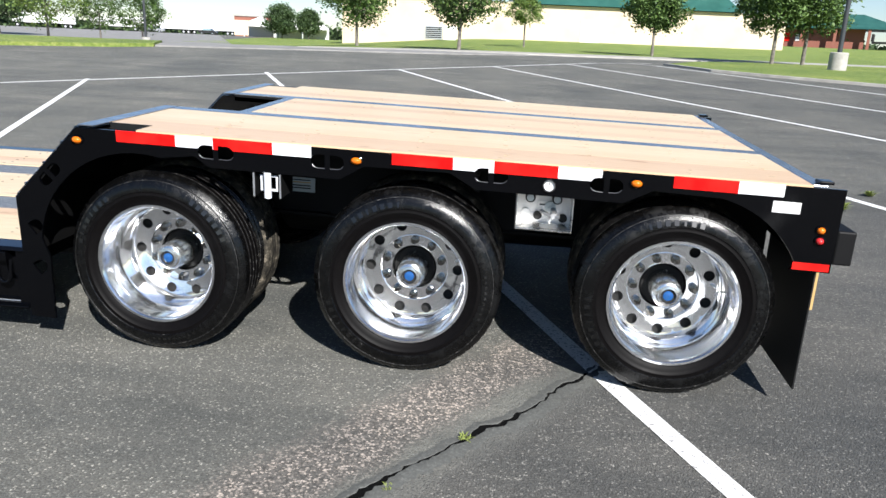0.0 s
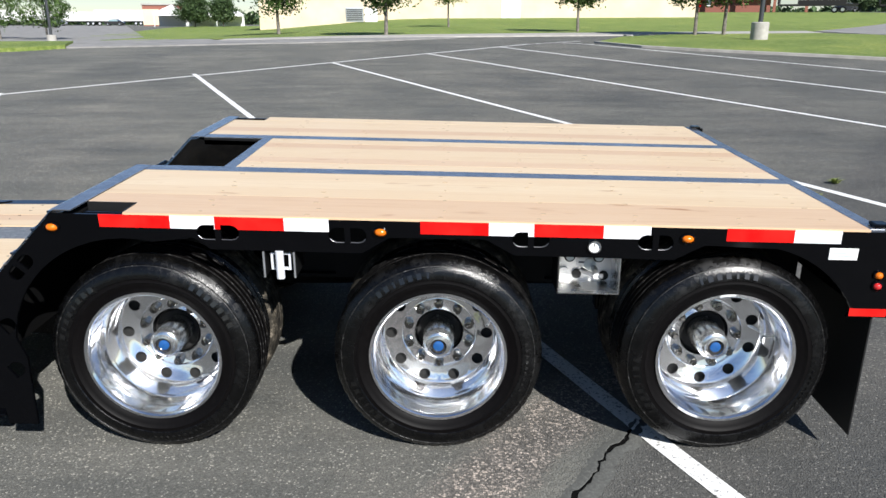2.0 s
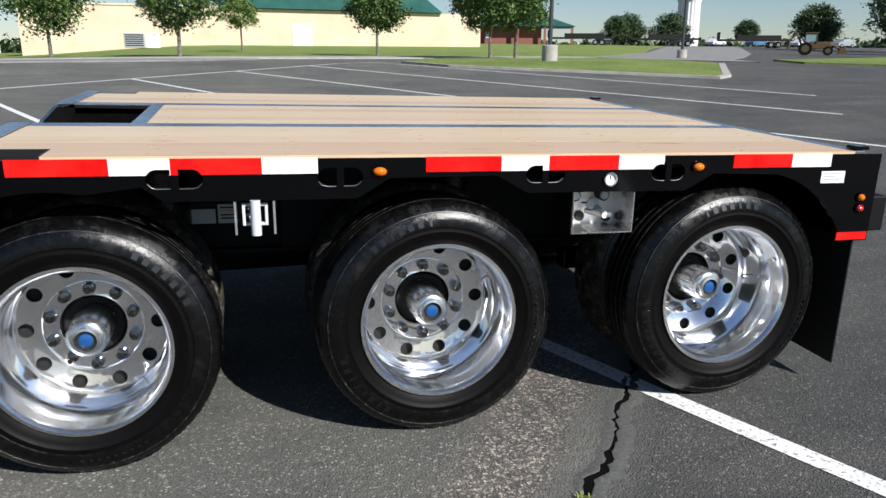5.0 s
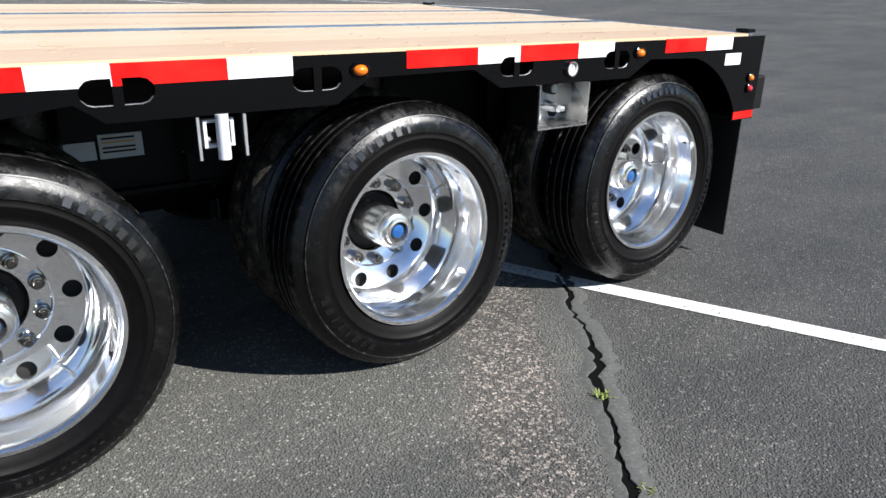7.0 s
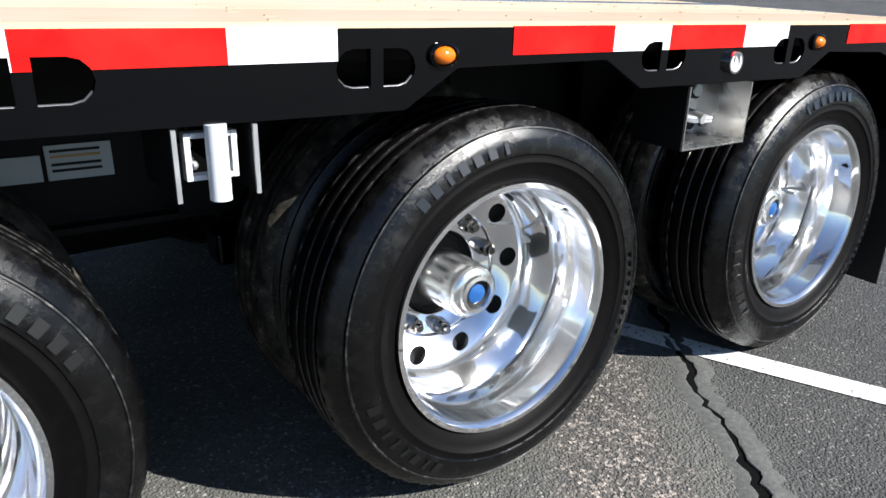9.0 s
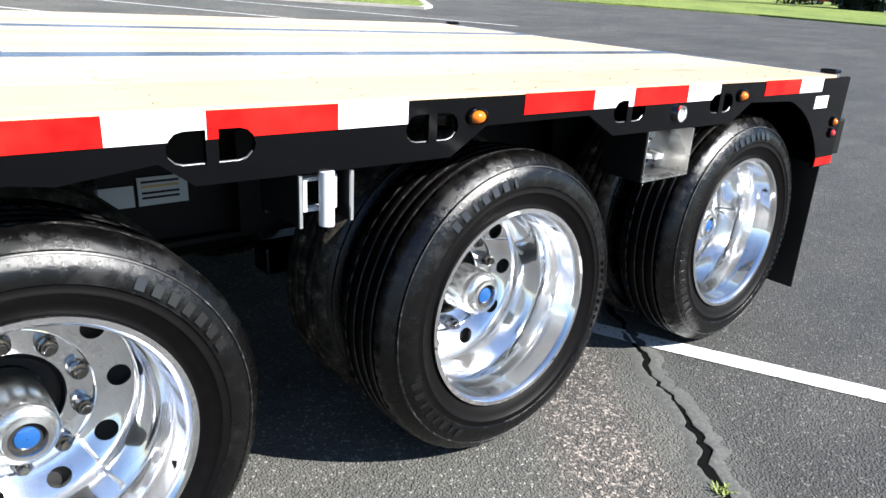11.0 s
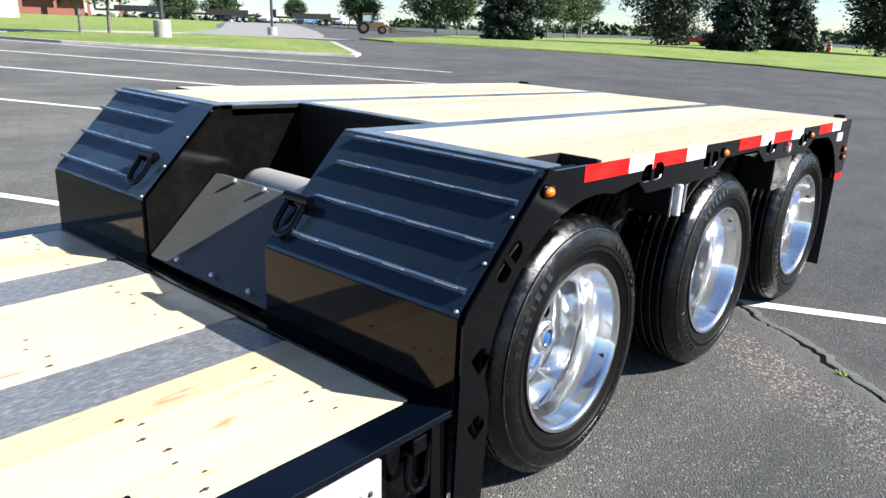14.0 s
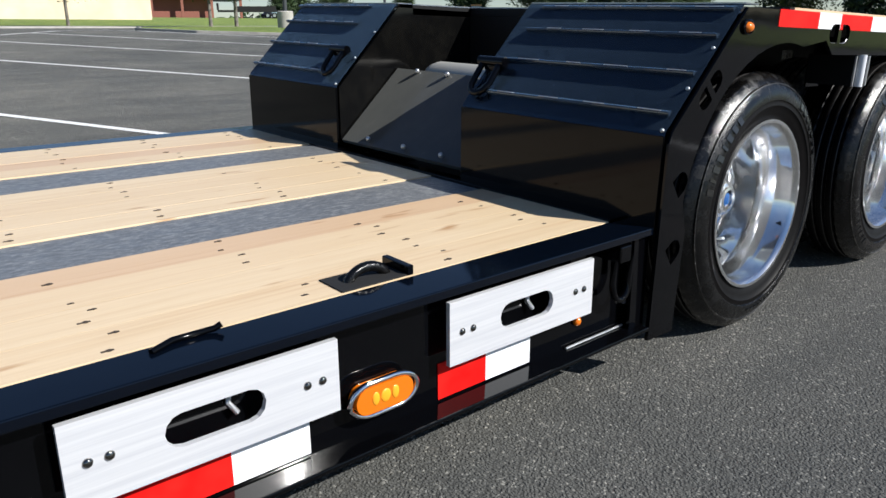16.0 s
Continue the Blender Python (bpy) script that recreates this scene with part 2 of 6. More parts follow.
def buffed(name, rgb, sharp, haze_rough, haze):
    """Buffed aluminium: a clear mirror with a broader haze of fine polishing marks over it."""
    m = material(name, rgb, sharp, 1.0)
    n, l, b = nodes_of(m)
    v = coords(m)
    feed(m, "Roughness", value_range(m, noise_tex(m, v, 12.0, 5.0), sharp * 0.5, sharp * 1.5))
    h = n.new("ShaderNodeBsdfPrincipled")
    h.inputs["Base Color"].default_value = (*rgb, 1)
    h.inputs["Metallic"].default_value = 1.0
    l.new(value_range(m, noise_tex(m, v, 9.0, 5.0), haze_rough * 0.8, haze_rough * 1.2), h.inputs["Roughness"])
    mx = n.new("ShaderNodeMixShader")
    l.new(value_range(m, noise_tex(m, v, 5.0, 4.0), haze * 0.75, haze * 1.25), mx.inputs[0])
    l.new(b.outputs[0], mx.inputs[1])
    l.new(h.outputs[0], mx.inputs[2])
    l.new(mx.outputs[0], n["Material Output"].inputs["Surface"])
    return m


# scuffed rib edges, their paler colour also imitating thin glints along the ribs
scuff_glint_rubber = material("scuff_glint_rubber_edge", (0.06, 0.06, 0.06), 0.4, spec=0.5)
v = coords(scuff_glint_rubber)
feed(scuff_glint_rubber, "Base Color", ramp(scuff_glint_rubber, noise_tex(scuff_glint_rubber, v, 60.0, 5.0, 0.7), [(0.46, (0.004, 0.004, 0.004)), (0.60, (0.030, 0.029, 0.028)), (0.72, (0.15, 0.145, 0.14))]))
dusty_tread = material("dusty_tread_rubber", (0.05, 0.045, 0.038), 0.8, spec=0.2)
v = coords(dusty_tread)
feed(dusty_tread, "Base Color", ramp(dusty_tread, noise_tex(dusty_tread, v, 16.0, 7.0, 0.75), [(0.40, (0.006, 0.0055, 0.005)), (0.56, (0.05, 0.044, 0.034)), (0.70, (0.26, 0.22, 0.17))]))
polished = buffed("polished_aluminium", (0.95, 0.955, 0.96), 0.03, 0.25, 0.38)
turned = buffed("mirror_aluminium", (0.92, 0.925, 0.93), 0.03, 0.22, 0.20)
chrome = material("chrome", (0.80, 0.80, 0.80), 0.07, 1.0)
hub_satin = material("satin_hub", (0.82, 0.82, 0.81), 0.24, 1.0)
v = coords(hub_satin)
feed(hub_satin, "Roughness", value_range(hub_satin, noise_tex(hub_satin, v, 30.0, 5.0), 0.14, 0.34))
stud_steel = material("dull_stud_steel", (0.20, 0.19, 0.175), 0.12, 1.0)
hub_blue = material("blue_hub_cap", (0.012, 0.075, 0.24), 0.12, 0.0, 0.8)
dark = material("dark_recess", (0.008, 0.008, 0.008), 0.8)
alu_panel = material("mill_aluminium", (0.72, 0.73, 0.75), 0.42, 0.4)
v = coords(alu_panel, "Object", (0.6, 30.0, 30.0))
feed(alu_panel, "Base Color", ramp(alu_panel, noise_tex(alu_panel, v, 3.0, 6.0, 0.65), [(0.3, (0.62, 0.63, 0.66)), (0.7, (0.78, 0.785, 0.80))]))
feed(alu_panel, "Roughness", value_range(alu_panel, noise_tex(alu_panel, v, 8.0, 4.0), 0.28, 0.5))
tape_red = material("reflective_red_tape", (0.62, 0.008, 0.006), 0.4, 0.0, 0.0, 0.10)
v = coords(tape_red)
feed(tape_red, "Base Color", ramp(tape_red, noise_tex(tape_red, v, 9.0, 3.0), [(0.35, (0.56, 0.005, 0.005)), (0.68, (0.70, 0.016, 0.012))]))
tape_white = material("reflective_white_tape", (0.80, 0.81, 0.82), 0.35, 0.0, 0.4)
amber = material("amber_lens", (0.66, 0.145, 0.004), 0.15, 0.0, 0.5)
amber_core = material("amber_reflector", (0.88, 0.36, 0.02), 0.2, 0.0, 0.4)
red_lens = material("red_lens", (0.55, 0.02, 0.02), 0.12, 0.0, 0.8)
white_label = material("white_label", (0.75, 0.75, 0.73), 0.5)
grey_label = material("grey_label", (0.42, 0.47, 0.48), 0.4)
galv = material("galvanised_steel", (0.55, 0.56, 0.57), 0.38, 0.85)
v = coords(galv)
feed(galv, "Roughness", value_range(galv, noise_tex(galv, v, 30.0, 5.0), 0.25, 0.55))
flap_rubber = material("mud_flap_rubber", (0.006, 0.006, 0.006), 0.5)
dusty_black = material("dusty_black_steel", (0.035, 0.034, 0.032), 0.38, spec=0.3)
v = coords(dusty_black)
feed(dusty_black, "Base Color", ramp(dusty_black, noise_tex(dusty_black, v, 9.0, 6.0, 0.7), [(0.35, (0.014, 0.014, 0.015)), (0.6, (0.024, 0.024, 0.023)), (0.76, (0.045, 0.043, 0.040))]))
steel = dusty_black.node_tree.nodes["Principled BSDF"].inputs
steel["Sheen Weight"].default_value = 0.26
steel["Sheen Roughness"].default_value = 0.45
steel["Sheen Tint"].default_value = (0.96, 1.0, 0.94, 1)
steel["Coat Weight"].default_value = 0.35
nail_grey = material("bright_nail", (0.34, 0.26, 0.18), 0.5)
nail_brown = material("rusty_nail", (0.045, 0.032, 0.022), 0.6)
# black rail enamel with the blue of the reflected sky mixed into its base
sky_tinted_black = material("sky_tinted_black_enamel", (0.0010, 0.0022, 0.0052), 0.06, 0.0, 0.0, 0.34)
v = coords(sky_tinted_black)
feed(sky_tinted_black, "Roughness", value_range(sky_tinted_black, noise_tex(sky_tinted_black, v, 6.0, 5.0), 0.04, 0.14))
bump(sky_tinted_black, noise_tex(sky_tinted_black, v, 5.0, 2.0), 0.06, 0.01)
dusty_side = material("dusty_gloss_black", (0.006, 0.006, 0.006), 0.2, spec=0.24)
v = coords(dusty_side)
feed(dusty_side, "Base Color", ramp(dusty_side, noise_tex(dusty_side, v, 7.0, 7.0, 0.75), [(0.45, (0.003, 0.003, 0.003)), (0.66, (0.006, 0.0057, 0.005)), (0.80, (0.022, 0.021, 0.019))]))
feed(dusty_side, "Roughness", value_range(dusty_side, noise_tex(dusty_side, v, 14.0, 4.0), 0.06, 0.16))
# dusty black enamel; the sky's blue reflection is put into base, specular and sheen colours
dusty_sky_blue = material("dusty_sky_tinted_enamel", (0.04, 0.05, 0.06), 0.2, 0.0, 0.5, spec=0.9)
enamel = dusty_sky_blue.node_tree.nodes["Principled BSDF"].inputs
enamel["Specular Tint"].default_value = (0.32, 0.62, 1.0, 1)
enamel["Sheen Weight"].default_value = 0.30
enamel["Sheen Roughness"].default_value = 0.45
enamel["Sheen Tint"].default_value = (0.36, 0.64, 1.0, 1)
v = coords(dusty_sky_blue)
feed(dusty_sky_blue, "Base Color", ramp(dusty_sky_blue, noise_tex(dusty_sky_blue, v, 11.0, 6.0, 0.7), [(0.3, (0.007, 0.010, 0.017)), (0.6, (0.012, 0.017, 0.026)), (0.8, (0.026, 0.031, 0.038))]))
feed(dusty_sky_blue, "Roughness", value_range(dusty_sky_blue, noise_tex(dusty_sky_blue, v, 20.0, 5.0), 0.10, 0.22))
underbody = material("underbody_black", (0.0035, 0.0035, 0.0038), 0.6, spec=0.2)
scuffed = material("scuffed_steel", (0.15, 0.155, 0.16), 0.45, 0.5)
v = coords(scuffed)
feed(scuffed, "Base Color", ramp(scuffed, noise_tex(scuffed, coords(scuffed, "Object", (1.0, 2.2, 2.2)), 34.0, 7.0, 0.75), [(0.34, (0.15, 0.16, 0.17)), (0.52, (0.25, 0.26, 0.265)), (0.66, (0.42, 0.42, 0.41))]))
feed(scuffed, "Roughness", value_range(scuffed, noise_tex(scuffed, v, 22.0, 5.0), 0.3, 0.6))
cut_edge = material("cut_steel_edge", (0.22, 0.22, 0.23), 0.35, 0.8)
stainless = material("stainless_steel", (0.72, 0.71, 0.69), 0.25, 1.0)
v = coords(stainless)
feed(stainless, "Roughness", value_range(stainless, noise_tex(stainless, v, 9.0, 5.0), 0.14, 0.4))
box_back = material("brushed_box_back", (0.62, 0.62, 0.61), 0.4, 0.35)
v = coords(box_back)
feed(box_back, "Roughness", value_range(box_back, noise_tex(box_back, v, 15.0, 5.0), 0.3, 0.55))
tan_board = material("tan_bar", (0.45, 0.30, 0.12), 0.6)
white_nylon = material("white_roller", (0.60, 0.62, 0.65), 0.35)
grey_pipe = material("dusty_grey_steel", (0.42, 0.41, 0.37), 0.6, 0.3)
weed_green = material("weed", (0.20, 0.24, 0.06), 0.7)
sealed_lip = material("smooth_sealed_asphalt", (0.09, 0.09, 0.085), 0.85)
v = coords(sealed_lip)
feed(sealed_lip, "Base Color", ramp(sealed_lip, noise_tex(sealed_lip, v, 70.0, 5.0, 0.75), [(0.36, (0.066, 0.067, 0.062)), (0.58, (0.096, 0.098, 0.091)), (0.72, (0.17, 0.168, 0.155))]))
bump(sealed_lip, noise_tex(sealed_lip, v, 60.0, 4.0, 0.75), 0.5, 0.006)
# near-black colour for the shade down inside the open crack
crack_dark = material("crack_shade", (0.0025, 0.0025, 0.0025), 1.0, spec=0.1)


# ---- mesh helpers ----
def mesh_from(bm, mat, name, smooth=None):
    me = bpy.data.meshes.new(name)
    bmesh.ops.recalc_face_normals(bm, faces=bm.faces)
    if smooth is not None:
        for f in bm.faces:
            f.smooth = True
    bm.to_mesh(me)
    bm.free()
    me.materials.append(mat)
    if smooth is not None:
        me.set_sharp_from_angle(angle=radians(smooth))
    return me


def part(name, bm, mat, parent, label="", smooth=None):
    ob = new(name, mesh_from(bm, mat, name, smooth))
    ob.parent = parent
    if label:
        ob["label"] = label
    return ob


def box(bm, x0, x1, y0, y1, z0, z1, bevel=0.0):
    r = bmesh.ops.create_cube(bm, size=1.0, matrix=Matrix.LocRotScale(((x0 + x1) / 2, (y0 + y1) / 2, (z0 + z1) / 2), None, (x1 - x0, y1 - y0, z1 - z0)))
    if bevel:
        es = list({e for vv in r["verts"] for e in vv.link_edges})
        bmesh.ops.bevel(bm, geom=es, offset=bevel, segments=2, affect="EDGES", profile=0.5)
    return r["verts"]


def boxed(*a, bevel=0.0):
    bm = bmesh.new()
    box(bm, *a, bevel=bevel)
    return bm


def plate(outline, y0, y1, holes=(), cuts=0):
    """A flat plate cut to an outline in (x, z), with holes, from y0 to y1."""
    bm = bmesh.new()
    for loop in (outline, *holes):
        vs = [bm.verts.new((x, y0, z)) for x, z in loop]
        for a, b in zip(vs, vs[1:] + vs[:1]):
            bm.edges.new((a, b))
    bmesh.ops.triangle_fill(bm, edges=bm.edges[:], use_beauty=True, use_dissolve=False)
    if cuts:
        bmesh.ops.subdivide_edges(bm, edges=bm.edges[:], cuts=cuts, use_grid_fill=True)
    r = bmesh.ops.extrude_face_region(bm, geom=bm.faces[:])
    for e in r["geom"]:
        if isinstance(e, bmesh.types.BMVert):
            e.co.y = y1
    return bm


def rounded_slot(x0, x1, z0, z1, left=True, right=True, n=6):
    """A hole with rounded ends on the sides named."""
    r = (z1 - z0) / 2
    zc = (z0 + z1) / 2
    pts = []
    if right:
        pts += [(x1 - r + r * math.sin(a), zc - r * math.cos(a)) for a in [math.pi * i / n for i in range(n + 1)]]
    else:
        pts += [(x1, z0), (x1, z1)]
    if left:
        pts += [(x0 + r - r * math.sin(a), zc + r * math.cos(a)) for a in [math.pi * i / n for i in range(n + 1)]]
    else:
        pts += [(x0, z1), (x0, z0)]
    return pts


def lathe(profile, n=64, closed=False):
    """Turned about the y axis: profile of (radius, y)."""
    bm = bmesh.new()
    rings = []
    for r, y in profile:
        rings.append([bm.verts.new((r * math.cos(2 * math.pi * i / n), y, r * math.sin(2 * math.pi * i / n))) for i in range(n)])
    pairs = list(zip(rings, rings[1:]))
    if closed:
        pairs.append((rings[-1], rings[0]))
    for a, b in pairs:
        for i in range(n):
            k = (i + 1) % n
            bm.faces.new((a[i], a[k], b[k], b[i]))
    return bm


def lathe_at(profile, at, n):
    bm = lathe(profile, n)
    bmesh.ops.translate(bm, vec=at, verts=bm.verts[:])
    return bm


def rod(bm, a, b, r, n=12, r2=None):
    a, b = Vector(a), Vector(b)
    m = Matrix.Translation((a + b) / 2) @ (b - a).to_track_quat("Z", "Y").to_matrix().to_4x4()
    bmesh.ops.create_cone(bm, cap_ends=True, segments=n, radius1=r, radius2=r if r2 is None else r2, depth=(b - a).length, matrix=m)


def tube(bm, pts, r, n=8):
    """A bent bar through points."""
    pts = [Vector(p) for p in pts]
    rings = []
    for i, p in enumerate(pts):
        d = (pts[min(i + 1, len(pts) - 1)] - pts[max(i - 1, 0)]).normalized()
        q = d.to_track_quat("Z", "Y")
        rings.append([bm.verts.new(p + q @ Vector((r * math.cos(2 * math.pi * k / n), r * math.sin(2 * math.pi * k / n), 0))) for k in range(n)])
    for a, b in zip(rings, rings[1:]):
        for k in range(n):
            j = (k + 1) % n
            bm.faces.new((a[k], a[j], b[j], b[k]))
    bm.faces.new(rings[0])
    bm.faces.new(rings[-1])


def sheared(bm, sx, sy):
    for vv in bm.verts:
        vv.co.z += sx * vv.co.x + sy * vv.co.y
    return bm


# ---- ground ----
def smooth01(a, b, x):
    t = min(1.0, max(0.0, (x - a) / (b - a)))
    return t * t * (3 - 2 * t)


def ground_z(x, y):
    """Height of the ground: the lot rises away from the trailer, then runs on almost level."""
    z = 0.03 * (min(y, 27.0) - 3.4) + 0.02 * max(0.0, min(y, 27.0) - 6.0)
    k = smooth01(-25.0, -2.0, x)
    far = max(0.0, min(y, 150.0) - 27.0)
    return z + 0.016 * far * k - 0.45 * (1 - k) * smooth01(24.0, 42.0, y) + 0.75 * smooth01(48.0, 120.0, y)


def axis_steps(lo, hi, fine_lo, fine_hi, step, grow=1.25):
    out = [fine_lo + step * i for i in range(int((fine_hi - fine_lo) / step) + 1)]
    s, p = step, out[-1]
    while p < hi:
        s *= grow
        p += s
        out.append(min(p, hi))
    s, p = step, out[0]
    while p > lo:
        s *= grow
        p -= s
        out.insert(0, max(p, lo))
    return out


def ground_sheet():
    xs = axis_steps(-1500, 1500, -12, 16, 1.0)
    ys = axis_steps(-1500, 1500, -2, 36, 1.0)
    me = bpy.data.meshes.new("ground")
    verts = [(x, y, ground_z(x, y)) for y in ys for x in xs]
    w = len(xs)
    faces = [(j * w + i, j * w + i + 1, (j + 1) * w + i + 1, (j + 1) * w + i) for j in range(len(ys) - 1) for i in range(w - 1)]
    me.from_pydata(verts, [], faces)
    me.polygons.foreach_set("use_smooth", [True] * len(faces))
    me.materials.append(asphalt)
    return tagged(new("ground", me), "dark grey weathered asphalt of the parking lot", "ground", kind="structure")


ground_sheet()


def draped(name, outline, lift, mat, label, category, depth=0.25, cell=2.0):
    """A slab that follows the ground, cut to an outline in plan, standing lift above it, with sides that go down into it."""
    bm = bmesh.new()
    vs = [bm.verts.new((x, y, 0)) for x, y in outline]
    bm.faces.new(vs)
    xs, ys = [p[0] for p in outline], [p[1] for p in outline]
    for k, (lo, hi) in enumerate(((min(xs), max(xs)), (min(ys), max(ys)))):
        n = min(60, int((hi - lo) / cell))
        for i in range(1, n + 1):
            co = [0, 0, 0]
            no = [0, 0, 0]
            co[k], no[k] = lo + (hi - lo) * i / (n + 1), 1
            bmesh.ops.bisect_plane(bm, geom=bm.verts[:] + bm.edges[:] + bm.faces[:], plane_co=co, plane_no=no)
    bmesh.ops.triangulate(bm, faces=bm.faces[:])
    rim = [e for e in bm.edges if e.is_boundary]
    r = bmesh.ops.extrude_edge_only(bm, edges=rim)
    low = {g for g in r["geom"] if isinstance(g, bmesh.types.BMVert)}
    for vv in bm.verts:
        vv.co.z = ground_z(vv.co.x, vv.co.y) + (lift - depth if vv in low else lift)
    return tagged(new(name, mesh_from(bm, mat, name)), label, category, kind="structure")


def stripe(a, b, width=0.1, name="lot_line", lift=0.004):
    a, b = Vector((*a, 0)), Vector((*b, 0))
    d = (b - a).normalized()
    s = Vector((-d.y, d.x, 0)) * width / 2
    n = max(1, int((b - a).length / 0.8))
    bm = bmesh.new()
    rows = []
    for i in range(n + 1):
        p = a.lerp(b, i / n)
        rows.append([bm.verts.new((q.x, q.y, ground_z(q.x, q.y) + lift)) for q in (p - s, p + s)])
    for r0, r1 in zip(rows, rows[1:]):
        bm.faces.new((r0[0], r0[1], r1[1], r1[0]))
    return tagged(new(name, mesh_from(bm, road_paint, name)), "worn white painted parking line on asphalt", "parking line", kind="structure")


LOT_LINES = (((-13.6, 9.3), (-3.16, 20.67)), ((-3.16, 20.67), (4.9, 29.2)), ((-6.01, 18.11), (-1.09, 8.0)), ((-1.09, 8.0), (1.0, 3.388)), ((1.0, 3.388), (3.28, -1.4)),
             ((-3.16, 20.67), (4.2, 7.3)), ((-0.68, 23.28), (7.9, 8.9)), ((1.63, 25.7), (10.1, 12.2)), ((4.0, 27.9), (12.3, 15.4)), ((-8.72, 14.9), (-4.2, 4.4)))
for a, b in LOT_LINES:
    stripe(a, b)

draped("grass_bank", [(-9.4, 33.2), (0, 36.6), (9.6, 39.5), (18.9, 41.4), (36, 64), (46, 80), (60, 100), (60, 120), (-40, 120), (-30, 60)], 0.05, grass, "sunlit mown green lawn beside the building", "lawn", cell=4.0)
draped("pavement", [(-9.2, 30.6), (0.5, 33.6), (8, 35.3), (18.0, 37.75), (18.8, 41.2), (9.6, 39.4), (0, 36.5), (-9.5, 33.1)], 0.06, concrete, "pale concrete pavement along the lot", "pavement")
draped("grass_island", [(5.2, 27.4), (6.3, 25.4), (7.85, 24.1), (10.65, 22.2), (12.6, 20.75), (13.05, 20.35), (13.7, 20.9), (17.7, 26.8), (18.6, 30.4), (18.8, 34.5), (17.5, 37.1), (16, 36.8), (10, 35.3), (7.2, 32.5)], 0.07, grass, "green grass island with a concrete kerb", "lawn")
draped("island_kerb", [(5.05, 27.4), (6.2, 25.25), (7.75, 23.95), (10.55, 22.03), (12.5, 20.6), (13.05, 20.1), (13.9, 20.75), (17.9, 26.7), (17.7, 26.8), (13.7, 20.9), (13.05, 20.35), (12.6, 20.75), (10.65, 22.2), (7.85, 24.1), (6.3, 25.4), (5.2, 27.4)], 0.075, concrete, "pale concrete kerb round the grass island", "kerb")
draped("grass_verge", [(23.2, 28.5), (27.8, 23.6), (31.1, 19.1), (33.1, 14.3), (31.9, 7.8), (28.2, -6), (20, -25), (80, -45), (140, 20), (125, 70), (60, 56), (40, 42), (26, 34)], 0.08, grass, "bright green verge with spruces", "lawn", cell=3.0)
draped("lane", [(19.6, 36), (19.4, 41.6), (36.4, 64), (60.4, 100), (80, 110), (46, 62), (31, 43), (25.0, 36.0), (22.5, 30.5)], 0.03, pale_asphalt, "pale worn lane between the lawns", "road", cell=4.0)
draped("grass_corner", [(-45, 8), (-13.5, 24.2), (-12.6, 25.2), (-13.6, 27.8), (-45, 34)], 0.12, grass, "strip of green grass by the lot's drive", "lawn")
draped("far_drive", [(-120, 140), (-40, 36), (-14.2, 28.0), (-12.6, 25.3), (-9.0, 26.3), (-5.6, 27.4), (-2.4, 29.4), (0.3, 32.8), (-9.6, 31.4), (-10.4, 33.5), (-24, 60), (-60, 140)], 0.05, pale_asphalt, "pale worn drive leaving the lot", "road", cell=5.0)


# ---- trailer ----
TY, W = 3.3, 2.44
SX, SY = -0.0222, 0.03
AXLES = (-1.213, 0.0, 1.213)
HUB_Z = 0.4505
trailer = new("lowboy_trailer")
trailer.location = (0, TY, 0)
tagged(trailer, "black lowboy equipment trailer with pine deck boards and polished wheels", "trailer")


def body(name, bm, mat, label="", parent=None, smooth=None):
    for vv in bm.verts:
        if vv.co.y < 0.72:
            vv.co.y -= 0.03 * vv.co.z * min(1.0, 1 - vv.co.y / 0.72)
    return part(name, sheared(bm, SX, SY), mat, parent or trailer, label, smooth)


def well(name, bm, mat, label="", parent=None, smooth=None):
    return part(name, sheared(bm, 0.0, SY), mat, parent or trailer, label, smooth)


DECK = 1.072
def arch(cx, cz, r, a0, a1, n):
    return [(cx + r * math.cos(radians(a0 + (a1 - a0) * i / n)), cz + r * math.sin(radians(a0 + (a1 - a0) * i / n))) for i in range(n + 1)]


def side_outline():
    top = [(1.835, 1.062), (-1.53, 1.062), (-1.855, 0.725), (-1.872, 0.69), (-1.872, 0.10), (-1.745, 0.10), (-1.735, 0.42)]
    a1 = arch(-1.245, 0.44, 0.525, 172, 78, 14)
    rest = [(-0.97, 0.975), (-0.905, 0.928), (-0.44, 0.926), (-0.30, 0.926), (-0.19, 0.993), (0.19, 0.996), (0.306, 0.932), (0.94, 0.928), (1.06, 0.992)]
    a3 = arch(1.245, 0.50, 0.495, 78, 28, 10)
    return top + a1 + rest + a3 + [(1.665, 0.70), (1.83, 0.70)]


SLOTS = ((-0.955, -0.785), (-0.431, -0.280), (0.297, 0.446), (0.794, 0.935))


def slot_pair(x0, x1):
    mid = (x0 + x1) / 2
    return [rounded_slot(x0, mid - 0.012, 0.966, 1.030, True, False), rounded_slot(mid + 0.012, x1, 0.966, 1.030, False, True)]


def turned_slot(cx, cz, x0, x1, h, deg, left, right):
    """A slot from x0 to x1 along its own axis, turned by some degrees about a centre."""
    c, s = math.cos(radians(deg)), math.sin(radians(deg))
    return [(cx + c * x - s * z, cz + s * x + c * z) for x, z in rounded_slot(x0, x1, -h / 2, h / 2, left, right)]


